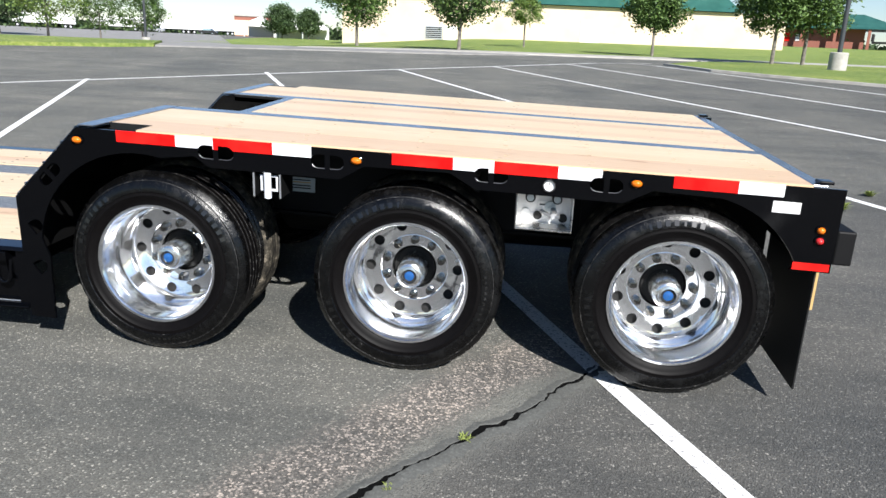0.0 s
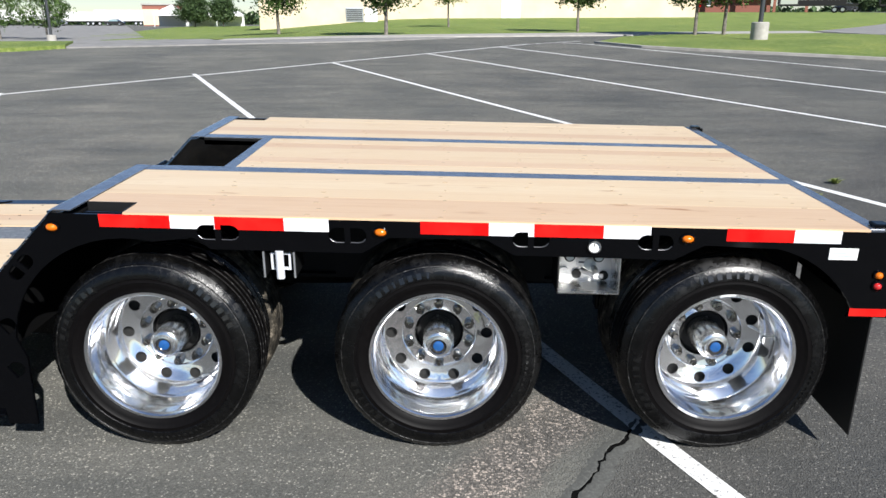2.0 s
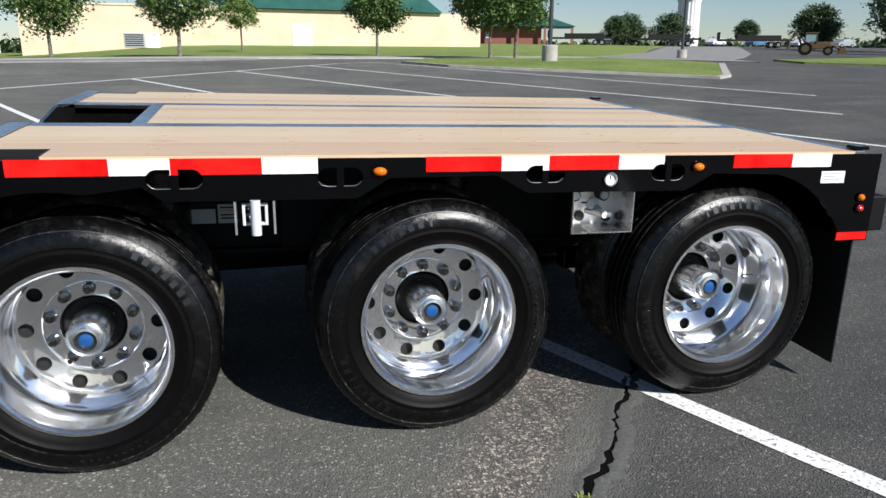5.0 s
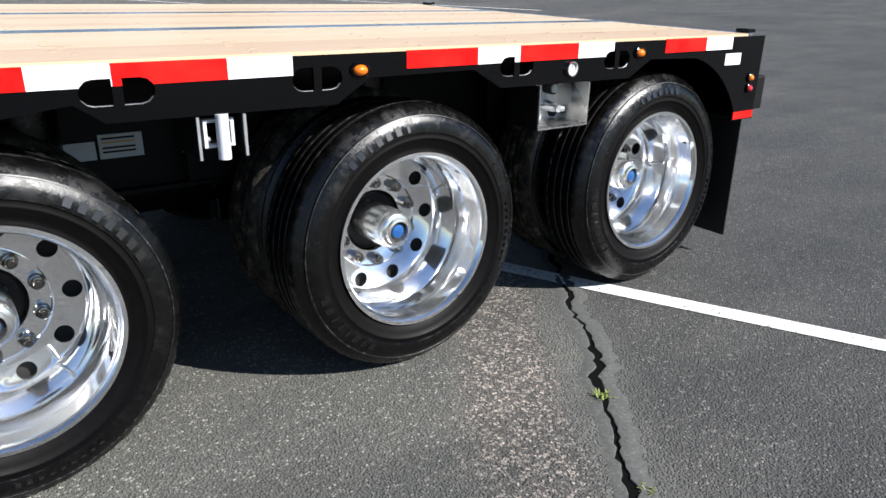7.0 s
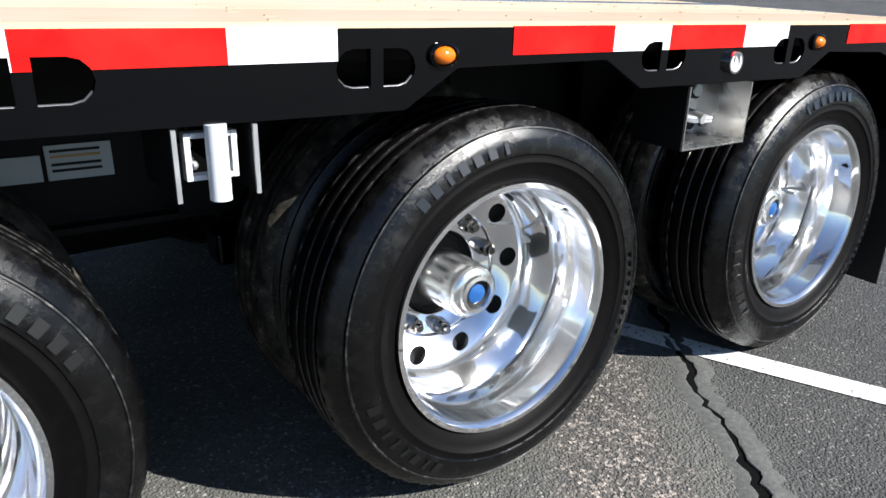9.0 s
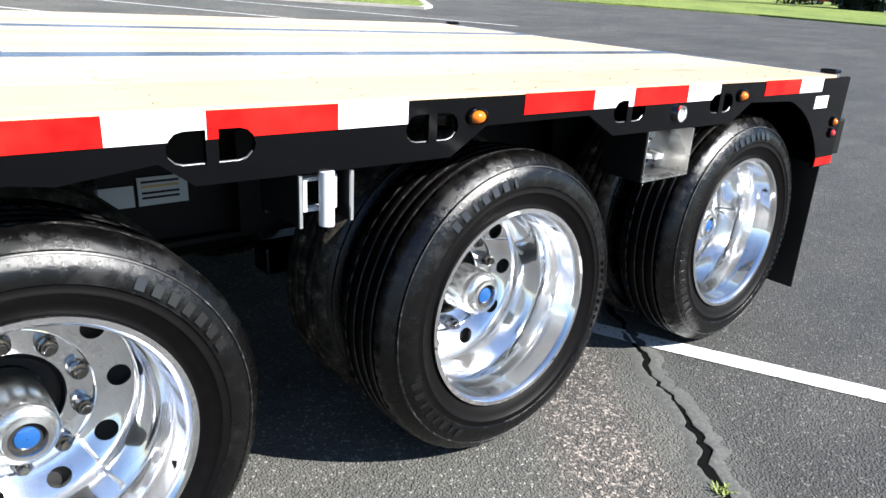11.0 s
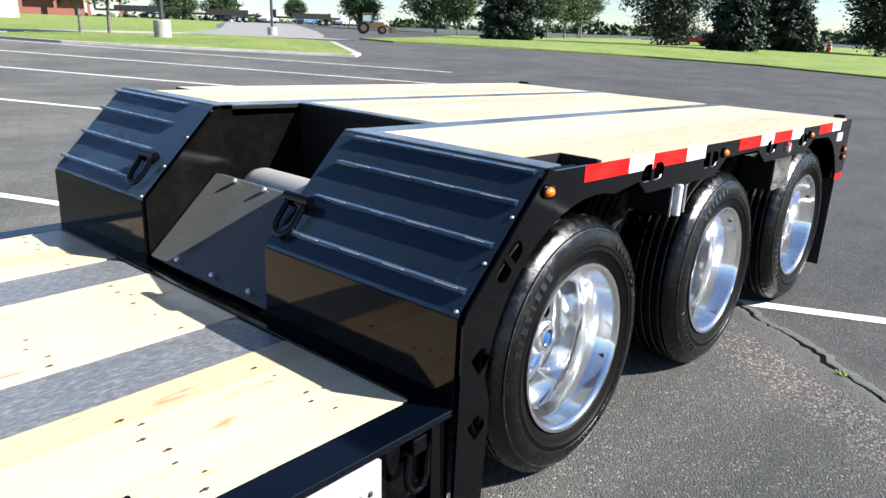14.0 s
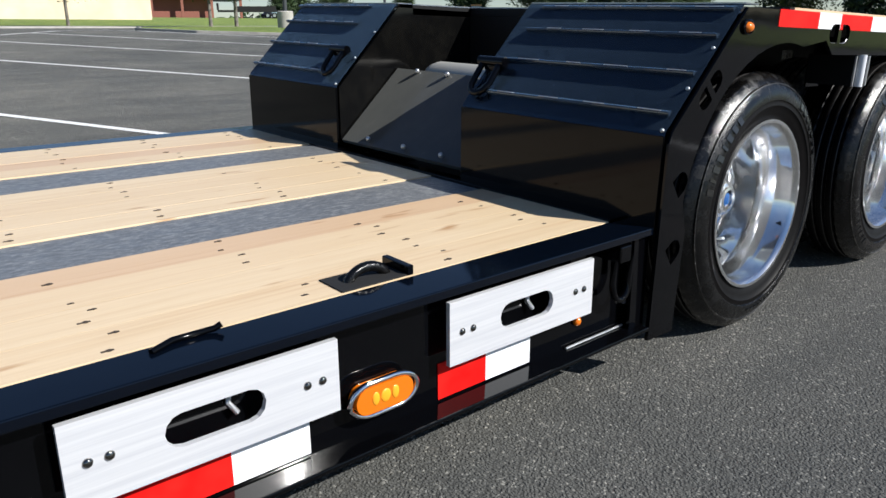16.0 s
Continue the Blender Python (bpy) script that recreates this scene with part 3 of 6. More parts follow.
def side_holes():
    hs = []
    for a, b in SLOTS:
        hs += slot_pair(a, b)
    hs += [turned_slot(-1.685, 0.831, 0.011, 0.067, 0.056, 46, False, True), turned_slot(-1.685, 0.831, -0.067, -0.011, 0.056, 46, True, False)]
    hs += [turned_slot(-1.812, z, 0.0, 0.066, 0.064, 36, False, True) for z in (0.553, 0.350)]
    return hs


for y0, y1 in ((0.0, 0.012), (W - 0.012, W)):
    body("side_beam", plate(side_outline(), y0, y1, side_holes()), black_paint, "glossy black steel side beam with slotted holes")

# bright bare-steel strips added for the sky highlight on the slots' lower edges
for a, b in SLOTS:
    for loop in slot_pair(a, b):
        low = sorted({(x, z) for x, z in loop if z < 0.985})
        bm = bmesh.new()
        tube(bm, [(x, 0.006, z + 0.0012) for x, z in low], 0.0022, 6)
        body("slot_rim", bm, cut_edge, "bright strip for the sky-lit lower edge of a slotted hole", smooth=60)

# underside of the deck, main beams, inner walls
for a, b, x0 in ((0.145, 0.80, -1.44), (0.83, 1.61, -1.07), (1.64, W - 0.145, -1.44)):
    body("deck_pan", boxed(x0, 1.755, a, b, 0.99, 1.030), underbody)
for y in (0.72, 1.62):
    body("main_beam", boxed(-1.0, 1.74, y + 0.02, y + 0.08, 0.56, 0.99), underbody)
    body("beam_flange", boxed(-1.449, 1.70, y, y + 0.10, DECK - 0.004, DECK + 0.001), steel_plate, "narrow worn steel strip between deck boards")
    body("flange_web", boxed(-1.447, 1.70, y + 0.002, y + 0.098, 1.026, DECK - 0.004), underbody)
    body("lower_flange", boxed(-1.0, 1.74, y - 0.02, y + 0.12, 0.545, 0.56), underbody)
body("rear_strip", boxed(1.702, 1.765, 0.014, W - 0.014, 1.034, DECK, bevel=0.004), steel_plate, "steel plate along the deck's rear edge")
body("rear_panel", boxed(1.768, 1.785, 0.014, W - 0.014, 0.70, 1.050), black_paint)
body("gap_strip", boxed(-1.09, -1.03, 0.8205, 1.6195, DECK - 0.005, DECK + 0.001), steel_plate)
body("gap_sill", boxed(-1.088, -1.03, 0.8215, 1.6185, 1.033, DECK - 0.005), underbody)
body("gap_wall", boxed(-1.09, -1.075, 0.82, 1.62, 0.56, 1.032), underbody)
for y0, y1 in ((0.013, 0.63), (W - 0.63, W - 0.013)):
    body("mud_flap", boxed(1.778, 1.786, y0 + 0.004, y1, 0.135, 0.70, bevel=0.002), flap_rubber, "black rubber mud flap")
    body("wing_cap", boxed(1.790, 1.833, y0, y0 + 0.05, 0.715, 1.04), black_paint)
for y in (0.06, W - 0.06):
    body("corner_lug", boxed(1.73, 1.79, y - 0.040, y + 0.02, DECK + 0.001, DECK + 0.016, bevel=0.005), black_paint, "small black corner lug")
    body("bumper_end", boxed(1.836, 1.915, y - 0.05, y + 0.35, 0.735, 0.885, bevel=0.008), underbody, "black rubber dock bumper")
    body("guard_bar", boxed(1.80, 1.822, y + 0.02, y + 0.055, 0.50, 0.70), tan_board, "narrow tan guard bar")
# added black sheets that keep the wheel wells dark and hide lit ground beyond
for y in (0.645, W - 0.655):
    for a, b in ((-1.52, -0.95), (-0.52, 0.52), (0.82, 1.765)):
        body("wheel_liner", boxed(a, b, y, y + 0.010, 0.58, 0.988), underbody)
# front pockets beside the fenders
for y0, y1 in ((0.013, 0.142), (W - 0.142, W - 0.013)):
    body("pocket_floor", boxed(-1.446, -1.244, y0, y1, 0.985, 0.99), flap_rubber)
    body("pocket_bar", boxed(-1.436, -1.262, (y0 + y1) / 2 - 0.024, (y0 + y1) / 2 + 0.020, 1.012, 1.052, bevel=0.012), black_paint, "rounded black bar in the corner pocket")
    bm = bmesh.new()
    rod(bm, (-1.345, (y0 + y1) / 2, 0.99), (-1.345, (y0 + y1) / 2, 1.012), 0.009, 10)
    body("pocket_pin", bm, galv)
    # black sheets over the board ends imitate the shade inside the pocket
    ya = y1 if y0 < 1 else y0 - 0.004
    body("pocket_liner", boxed(-1.447, -1.2405, ya - 0.002, ya + 0.002, 0.99, DECK + 0.001), flap_rubber)
    body("pocket_liner", boxed(-1.2465, -1.2405, y0, y1, 0.99, DECK + 0.001), flap_rubber)

# fenders: flat top strip, ribbed slope, front face, inner side
def fender(y0, y1):
    th = 0.010
    p0, p1 = Vector((-1.548, 1.056)), Vector((-1.872, 0.722))
    out = [(-1.45, DECK - 0.002), (-1.53, DECK - 0.002)]
    d = p1 - p0
    nrm = Vector((d.y, -d.x)).normalized()
    if nrm.x > 0:
        nrm = -nrm
    out += [tuple(p0), tuple(p1)]
    out += [(p1.x - 0.004, p1.y - 0.012)]
    bm = bmesh.new()
    ra = [bm.verts.new((x, y0, z)) for x, z in out]
    rb = [bm.verts.new((x, y1, z)) for x, z in out]
    for i in range(len(out) - 1):
        bm.faces.new((ra[i], ra[i + 1], rb[i + 1], rb[i]))
    bmesh.ops.solidify(bm, geom=bm.faces[:], thickness=th)
    return bm


inner = [(-1.04, 1.05), (-1.53, 1.055), (-1.865, 0.71), (-1.865, 0.42), (-1.04, 0.42)]
def tread_bars(y0, y1, a, b, parent):
    """Low lips welded across the slope from a to b, with short bright beads that imitate sun glints on their crests."""
    p0, p1 = Vector((-1.548, 1.056)), Vector((-1.872, 0.722))
    d = (p1 - p0).normalized()
    nrm = Vector((d.y, -d.x))
    if nrm.x > 0:
        nrm = -nrm
    r = random.Random(8)
    for s0, h in ((0.004, 0.0105), (0.113, 0.0140), (0.258, 0.0140), (0.408, 0.0140)):
        sec = [(-0.016, 0.0006), (-0.005, h - 0.002), (-0.002, h), (0.002, h - 0.0005), (0.004, h - 0.004), (0.005, 0.0006)]
        sec = [p0 + d * (s0 + u) + nrm * w for u, w in sec]
        bm = bmesh.new()
        ends = [[bm.verts.new((q.x, y, q.y)) for q in sec] for y in (a, b)]
        for j in range(len(sec) - 1):
            bm.faces.new((ends[0][j], ends[0][j + 1], ends[1][j + 1], ends[1][j]))
        bm.faces.new(ends[0])
        bm.faces.new(ends[1])
        body("tread_bar", bm, dusty_sky_blue, "glossy black welded tread bar", parent=parent)
        q = p0 + d * (s0 - 0.003) + nrm * (h - 0.0016)
        for k in range(4):
            u = a + (b - a) * (0.06 + 0.25 * k) + r.uniform(-0.02, 0.02)
            bm = bmesh.new()
            rod(bm, (q.x, u, q.y), (q.x, u + r.uniform(0.05, 0.09), q.y), 0.0024, 6)
            body("weld_bead", bm, galv, parent=parent)


def bolt_head(x, y, z, radius, kind, parent=None):
    bm = bmesh.new()
    bmesh.ops.create_uvsphere(bm, u_segments=10, v_segments=6, radius=radius, matrix=Matrix.Translation((x, y, z)))
    kind("bolt", bm, galv, parent=parent, smooth=60)


def d_ring(w, h, r):
    bm = bmesh.new()
    pts = [(-w / 2, 0, 0), (-w / 2, 0, -h * 0.55)] + [(-w / 2 * math.cos(a), 0, -h * 0.55 - h * 0.45 * math.sin(a)) for a in [math.pi * i / 10 for i in range(1, 10)]] + [(w / 2, 0, -h * 0.55), (w / 2, 0, 0)]
    tube(bm, pts, r, 10)
    return bm


for y0, y1, yi, yr in ((0.013, 0.815, 0.808, 0.770), (W - 0.815, W - 0.013, W - 0.818, 1.745)):
    f = body("fender", fender(y0, y1), dusty_sky_blue, "glossy black ribbed wheel fender")
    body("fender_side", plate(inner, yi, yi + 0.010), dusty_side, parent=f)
    body("top_strip", boxed(-1.528, -1.452, y0, y1, DECK - 0.001, DECK + 0.003), steel_plate, "worn steel strip along the fender top", parent=f)
    tread_bars(y0, y1, *((y0 + 0.018, y0 + 0.725) if y0 < 1 else (y0 + 0.17, y1 + 0.02)), f)
    ya, yb = (y0 + 0.002, yi) if y0 < 1 else (yi + 0.011, y1 - 0.002)
    # added black sheet under the slope that stops light showing through the arch
    body("fender_liner", plate([(-1.45, 1.045), (-1.53, 1.040), (-1.838, 0.715), (-1.858, 0.42), (-1.848, 0.42), (-1.826, 0.71), (-1.525, 1.028), (-1.45, 1.033)], ya, yb), underbody, parent=f)
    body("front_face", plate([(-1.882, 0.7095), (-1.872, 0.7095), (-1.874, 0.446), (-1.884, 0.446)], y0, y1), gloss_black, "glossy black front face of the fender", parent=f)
    for x, z in ((-1.535, 1.045), (-1.655, 0.945), (-1.765, 0.835), (-1.872, 0.725)):
        bolt_head(x, y0 + 0.012, z, 0.006, body, f)
    dn, up = Vector((-0.697, 0, -0.717)), Vector((-0.717, 0, 0.697))
    top = Vector((-1.752, yr, 0.846)) + up * 0.030
    bm = bmesh.new()
    U = [(-0.042, 0.0), (-0.042, 0.09)] + [(-0.042 * math.cos(a), 0.09 + 0.045 * math.sin(a)) for a in [math.pi * i / 10 for i in range(1, 10)]] + [(0.042, 0.09), (0.042, 0.0)]
    tube(bm, [top + Vector((0, u, 0)) + dn * q - up * q * 0.10 for u, q in U], 0.0115, 10)
    rod(bm, top + Vector((0, -0.062, 0)), top + Vector((0, 0.062, 0)), 0.018, 14)
    box(bm, top.x - 0.012, top.x + 0.03, yr - 0.03, yr + 0.03, top.z - 0.03, top.z + 0.005, bevel=0.003)
    body("tie_ring", bm, black_paint, "heavy black tie-down ring", smooth=50)

# sloping plate and cross tube between the fenders
ramp_pts = [(-1.868, 0.488), (-1.551, 0.790), (-1.515, 0.783), (-1.515, 0.760), (-1.561, 0.765), (-1.86, 0.475)]
body("ramp_plate", plate(ramp_pts, 0.83, 1.61), dusty_black, "black sloping plate between the fenders")
bm = lathe([(0.0, 0.70), (0.03, 0.697), (0.062, 0.680), (0.085, 0.652), (0.095, 0.615), (0.095, 0.0)], 28)
bm.transform(Matrix.Translation((-1.425, 0.835, 0.733)))
body("cross_tube", bm, grey_pipe, "dusty grey cross tube", smooth=50)
for y, x, z in ((0.95, -1.862, 0.515), (1.18, -1.862, 0.515), (1.42, -1.862, 0.515), (1.05, -1.566, 0.787), (1.25, -1.566, 0.787), (1.45, -1.566, 0.787)):
    bolt_head(x, y, z, 0.011, body)
body("gap_floor", boxed(-1.53, -1.09, 0.83, 1.61, 0.34, 0.355), dusty_black)


def board(name, x0, x1, y0, y1, z0, z1, kind, mat, label=""):
    """One plank, a hair's gap to its neighbour."""
    bm = boxed(x0, x1, y0 + 0.0004, y1 - 0.0004, z0, z1)
    return kind(name, bm, mat, label)


rng = random.Random(4)
for lo, hi, n in ((0.0, 0.72, 5), (0.82, 1.62, 6), (1.72, W, 5)):
    for i in range(n):
        a, b = lo + (hi - lo) * i / n, lo + (hi - lo) * (i + 1) / n
        x0 = -1.24 if (i == 0 and lo == 0) or (i == n - 1 and hi == W) else (-1.03 if lo == 0.82 else -1.448)
        board("deck_board", x0, 1.70, a, b, 1.031, DECK + rng.uniform(-0.0004, 0.0004), body, wood_rosy if (lo == 0.0 and i < 2) or (lo == 0.82 and i in (1, 4)) or (lo > 1.7 and i == 1) else wood)

def deck_nails():
    """Dark nail heads in slanting rows over the upper deck's cross members."""
    bm = bmesh.new()
    r = random.Random(33)
    for x0 in (-0.94, -0.50, 0.02, 0.42, 0.80, 1.22, 1.56):
        for lo, hi, n in ((0.0, 0.72, 9), (0.82, 1.62, 9), (1.72, W, 8)):
            for i in range(n):
                if r.random() < 0.25:
                    continue
                y = lo + (hi - lo) * (i + 0.5) / n + r.uniform(-0.012, 0.012)
                x = x0 + (0.012 if i % 2 else -0.012) + r.uniform(-0.008, 0.008)
                w = r.uniform(0.005, 0.012)
                box(bm, x - w, x + w, y - 0.0028, y + 0.0028, DECK - 0.004, DECK + 0.0016)
    return bm


tagged(body("nail", deck_nails(), nail_grey), kind="stuff")


# reflective tape on the sides
def tape_outline(x0, x1, z0, z1):
    """A strip whose lower edge is cut away round the slotted holes."""
    low = [(x0, z0)]
    for p, q in SLOTS:
        for loop in slot_pair(p, q):
            a, b = min(x for x, z in loop), max(x for x, z in loop)
            if a < x0 + 0.002 or a > x1 - 0.004:
                continue
            cut = sorted({(round(x, 5), round(z, 5)) for x, z in loop if z > z0 + 0.0005})
            rise = [c for c in cut if c[0] - a < 0.033]
            low += [(rise[0][0], z0)] + cut
            if cut[-1][0] >= x1:
                low = [c for c in low if c[0] < x1 - 0.001] + [(x1, low[-2][1])]
            else:
                low.append((cut[-1][0], z0))
    if low[-1][0] < x1 - 0.0005:
        low.append((x1, z0))
    return low + [(x1, z1), (x0, z1)]


def tape(x0, x1, mat, y, z0, z1, kind, flip=1):
    kind("reflective_tape", plate(tape_outline(x0, x1, z0, z1), min(y, y - 0.002 * flip), max(y, y - 0.002 * flip)), mat, "red reflective tape" if mat is tape_red else "white reflective tape")


for side, flip in ((0.0, 1), (W, -1)):
    for xs in ((-1.337, -1.056, -0.88, -0.605, -0.428), (-0.066, 0.204, 0.382, 0.656, 0.842), (1.14, 1.405, 1.59)):
        for i in range(len(xs) - 1):
            tape(xs[i], xs[i + 1], tape_red if i % 2 == 0 else tape_white, side, 1.012, 1.064 if flip == 1 else 1.056, body, flip)


def lamp(x, z, y, lens_mat, label, kind, w=0.030, h=0.021):
    bm = bmesh.new()
    bmesh.ops.create_uvsphere(bm, u_segments=20, v_segments=10, radius=1.0, matrix=Matrix.LocRotScale((x, y, z), None, (w * 0.82, 0.020, h * 0.80)))
    lens = kind("marker_lamp", bm, lens_mat, label, smooth=60)
    ring = lathe([(1.0, 0.0), (1.05, -0.35), (0.85, -0.5), (0.80, 0.0)], 28)
    for vv in ring.verts:
        vv.co = Vector((x + vv.co.x * w, y + vv.co.y * 0.02, z + vv.co.z * h))
    kind("bezel", ring, black_paint, parent=lens, smooth=50)


for x, z in ((-1.528, 1.006), (-0.224, 1.016), (0.988, 1.018)):
    lamp(x, z, 0.0, amber, "oval amber side marker lamp", body)

# wheels
def tyre_profile():
    R = 0.466
    p = [(0.292, -0.098), (0.300, -0.108), (0.335, -0.122), (0.350, -0.1265), (0.353, -0.1300), (0.357, -0.1300), (0.360, -0.1285), (0.370, -0.1290), (0.3725, -0.1322), (0.386, -0.1322), (0.400, -0.1295), (0.413, -0.1250), (0.425, -0.1180), (0.4265, -0.1200), (0.4295, -0.1185), (0.431, -0.1125), (0.443, -0.1040), (0.454, -0.0935), (R - 0.004, -0.0860)]
    tread = []
    for g in (-0.057, -0.019, 0.019, 0.057):
        tread += [(R, g - 0.0085), (R - 0.0025, g - 0.0055), (R - 0.013, g - 0.0045), (R - 0.013, g + 0.0045), (R - 0.0025, g + 0.0055), (R, g + 0.0085)]
    return [(r * 0.959, y) for r, y in p + tread + [(r, -y) for r, y in reversed(p)]]


def tyre_mesh():
    """The turned tyre with short cuts across its shoulder ribs."""
    n = 216
    bm = lathe(tyre_profile(), n)
    for vv in bm.verts:
        r = math.hypot(vv.co.x, vv.co.z)
        k = round(math.atan2(vv.co.z, vv.co.x) / (2 * math.pi / n))
        if k % 4 == 0 and abs(vv.co.y) > 0.058 and r > 0.4405:
            vv.co.x *= (r - 0.003) / r
            vv.co.z *= (r - 0.003) / r
    return bm


TYRE = mesh_from(tyre_mesh(), rubber, "tyre", 40)
TYRE.materials.append(inner_rubber)
for poly in TYRE.polygons:
    if math.hypot(poly.center.x, poly.center.z) < 0.3555 and abs(poly.center.y) > 0.09:
        poly.material_index = 1
TYRE.materials.append(scuff_glint_rubber)
for poly in TYRE.polygons:
    r, w = math.hypot(poly.center.x, poly.center.z) / 0.959, abs(poly.center.y)
    if (r > 0.4635 and w < 0.08 and abs(poly.normal.y) > 0.35 and abs(poly.normal.y) < 0.9) or (0.4255 < r < 0.4300 and w > 0.11):
        poly.material_index = 2
    elif r > 0.45 and w < 0.07:
        poly.material_index = 1


TYRE_DUSTY = TYRE.copy()
TYRE_DUSTY.materials.append(dusty_tread)
for poly in TYRE_DUSTY.polygons:
    if math.hypot(poly.center.x, poly.center.z) > 0.425:
        poly.material_index = 3


def rim_mesh():
    prof = [(0.270, 0.17), (0.277, 0.0), (0.280, -0.098), (0.288, -0.112), (0.2935, -0.112), (0.293, -0.120), (0.282, -0.120), (0.2765, -0.113), (0.271, -0.102), (0.2695, -0.062), (0.2655, -0.056), (0.264, -0.048), (0.262, -0.044), (0.2605, -0.012), (0.2575, -0.004), (0.257, 0.030), (0.2595, 0.038), (0.2635, 0.086), (0.2640, 0.108), (0.2625, 0.122), (0.2590, 0.134), (0.2545, 0.142), (0.2495, 0.1475)]
    return lathe(prof, 96)


RIM = mesh_from(rim_mesh(), polished, "rim", 35)


def disc_mesh():
    """The wheel's outer disc ring, with ten hand holes."""
    holes = []
    outer = [(0.250 * math.cos(2 * math.pi * i / 80), 0.250 * math.sin(2 * math.pi * i / 80)) for i in range(80)]
    for k in range(10):
        a = 2 * math.pi * (k + 0.5) / 10
        holes.append([(0.2185 * math.cos(a) + 0.0260 * math.cos(t), 0.2185 * math.sin(a) + 0.0260 * math.sin(t)) for t in [2 * math.pi * i / 24 for i in range(24)]])
    holes.append([(0.170 * math.cos(2 * math.pi * i / 60), 0.170 * math.sin(2 * math.pi * i / 60)) for i in range(60)])
    return plate(outer, 0.1475, 0.160, holes, cuts=2)


def dished(bm):
    """The disc pressed into a shallow bowl, its normals following the bowl."""
    def depth(r):
        u = min(1.0, max(0.0, (r - 0.170) / 0.080))
        return 0.080 * (0.05 * (1 - u) + 0.05 * (1 - u ** 4))

    for vv in bm.verts:
        vv.co.y += depth(math.hypot(vv.co.x, vv.co.z))
    me = mesh_from(bm, turned, "disc", 30)
    ns = []
    for poly in me.polygons:
        for li in poly.loop_indices:
            c = me.vertices[me.loops[li].vertex_index].co
            r = math.hypot(c.x, c.z)
            if poly.normal.y < -0.85 and r > 1e-4:
                k = (depth(r + 0.001) - depth(r - 0.001)) / 0.002
                ns.append(Vector((k * c.x / r, -1.0, k * c.z / r)).normalized())
            else:
                ns.append(poly.normal.copy())
    me.normals_split_custom_set(ns)
    return me


DISC = dished(disc_mesh())
BOWL = mesh_from(lathe([(0.1705, 0.1555), (0.1690, 0.1525), (0.1670, 0.1520), (0.1650, 0.1535), (0.1635, 0.1600), (0.1120, 0.1610), (0.1090, 0.1650), (0.1080, 0.1900)], 72), turned, "mounting_face", 35)
HUB = mesh_from(lathe([(0.071, 0.19), (0.069, 0.060), (0.067, 0.022), (0.062, 0.012), (0.055, 0.007), (0.047, 0.005), (0.045, -0.004), (0.036, -0.006), (0.033, 0.004), (0.032, 0.018)], 48), hub_satin, "hub", 35)
CAP = mesh_from(lathe([(0.0235, 0.010), (0.023, 0.002), (0.015, -0.001), (0.001, -0.002)], 32), hub_blue, "hub_cap", 50)
WINDOW = mesh_from(lathe([(0.0325, 0.010), (0.028, 0.007), (0.0232, 0.006)], 32), dark, "cap_window", 50)
NUT = mesh_from(lathe([(0.0225, 0.161), (0.0220, 0.154), (0.0190, 0.152), (0.0190, 0.132), (0.0165, 0.128), (0.0120, 0.127), (0.0112, 0.118), (0.0090, 0.115), (0.0005, 0.115)], 12), stud_steel, "lug_nut", 25)
BACK = mesh_from(lathe([(0.268, 0.180), (0.125, 0.190), (0.070, 0.200)], 40), dark, "dark_drum", 40)


def marking_mesh(half, r0, r1):
    """One raised plain bar on the sidewall, in place of a letter."""
    bm = bmesh.new()
    w = radians(half)
    ring = []
    for rr, da, inset in ((r0, -w, 1), (r1, -w, -1), (r1, w, -1), (r0, w, 1)):
        hi = rr + inset * 0.003
        proud = -0.1372 if inset > 0 else -0.1288
        rr, hi = rr * 0.959, hi * 0.959
        ring.append((bm.verts.new((rr * math.cos(da), -0.112, rr * math.sin(da))), bm.verts.new((hi * math.cos(da * 0.86), proud, hi * math.sin(da * 0.86)))))
    for j in range(4):
        q = (j + 1) % 4
        bm.faces.new((ring[j][0], ring[q][0], ring[q][1], ring[j][1]))
    bm.faces.new([x[1] for x in ring])
    return bm


MARK_WIDE = mesh_from(marking_mesh(1.8, 0.379, 0.411), marking_rubber, "sidewall_marking")
MARK_THIN = mesh_from(marking_mesh(0.9, 0.379, 0.411), marking_rubber, "sidewall_marking")
MARK_SMALL = mesh_from(marking_mesh(1.1, 0.384, 0.404), marking_rubber, "sidewall_marking")


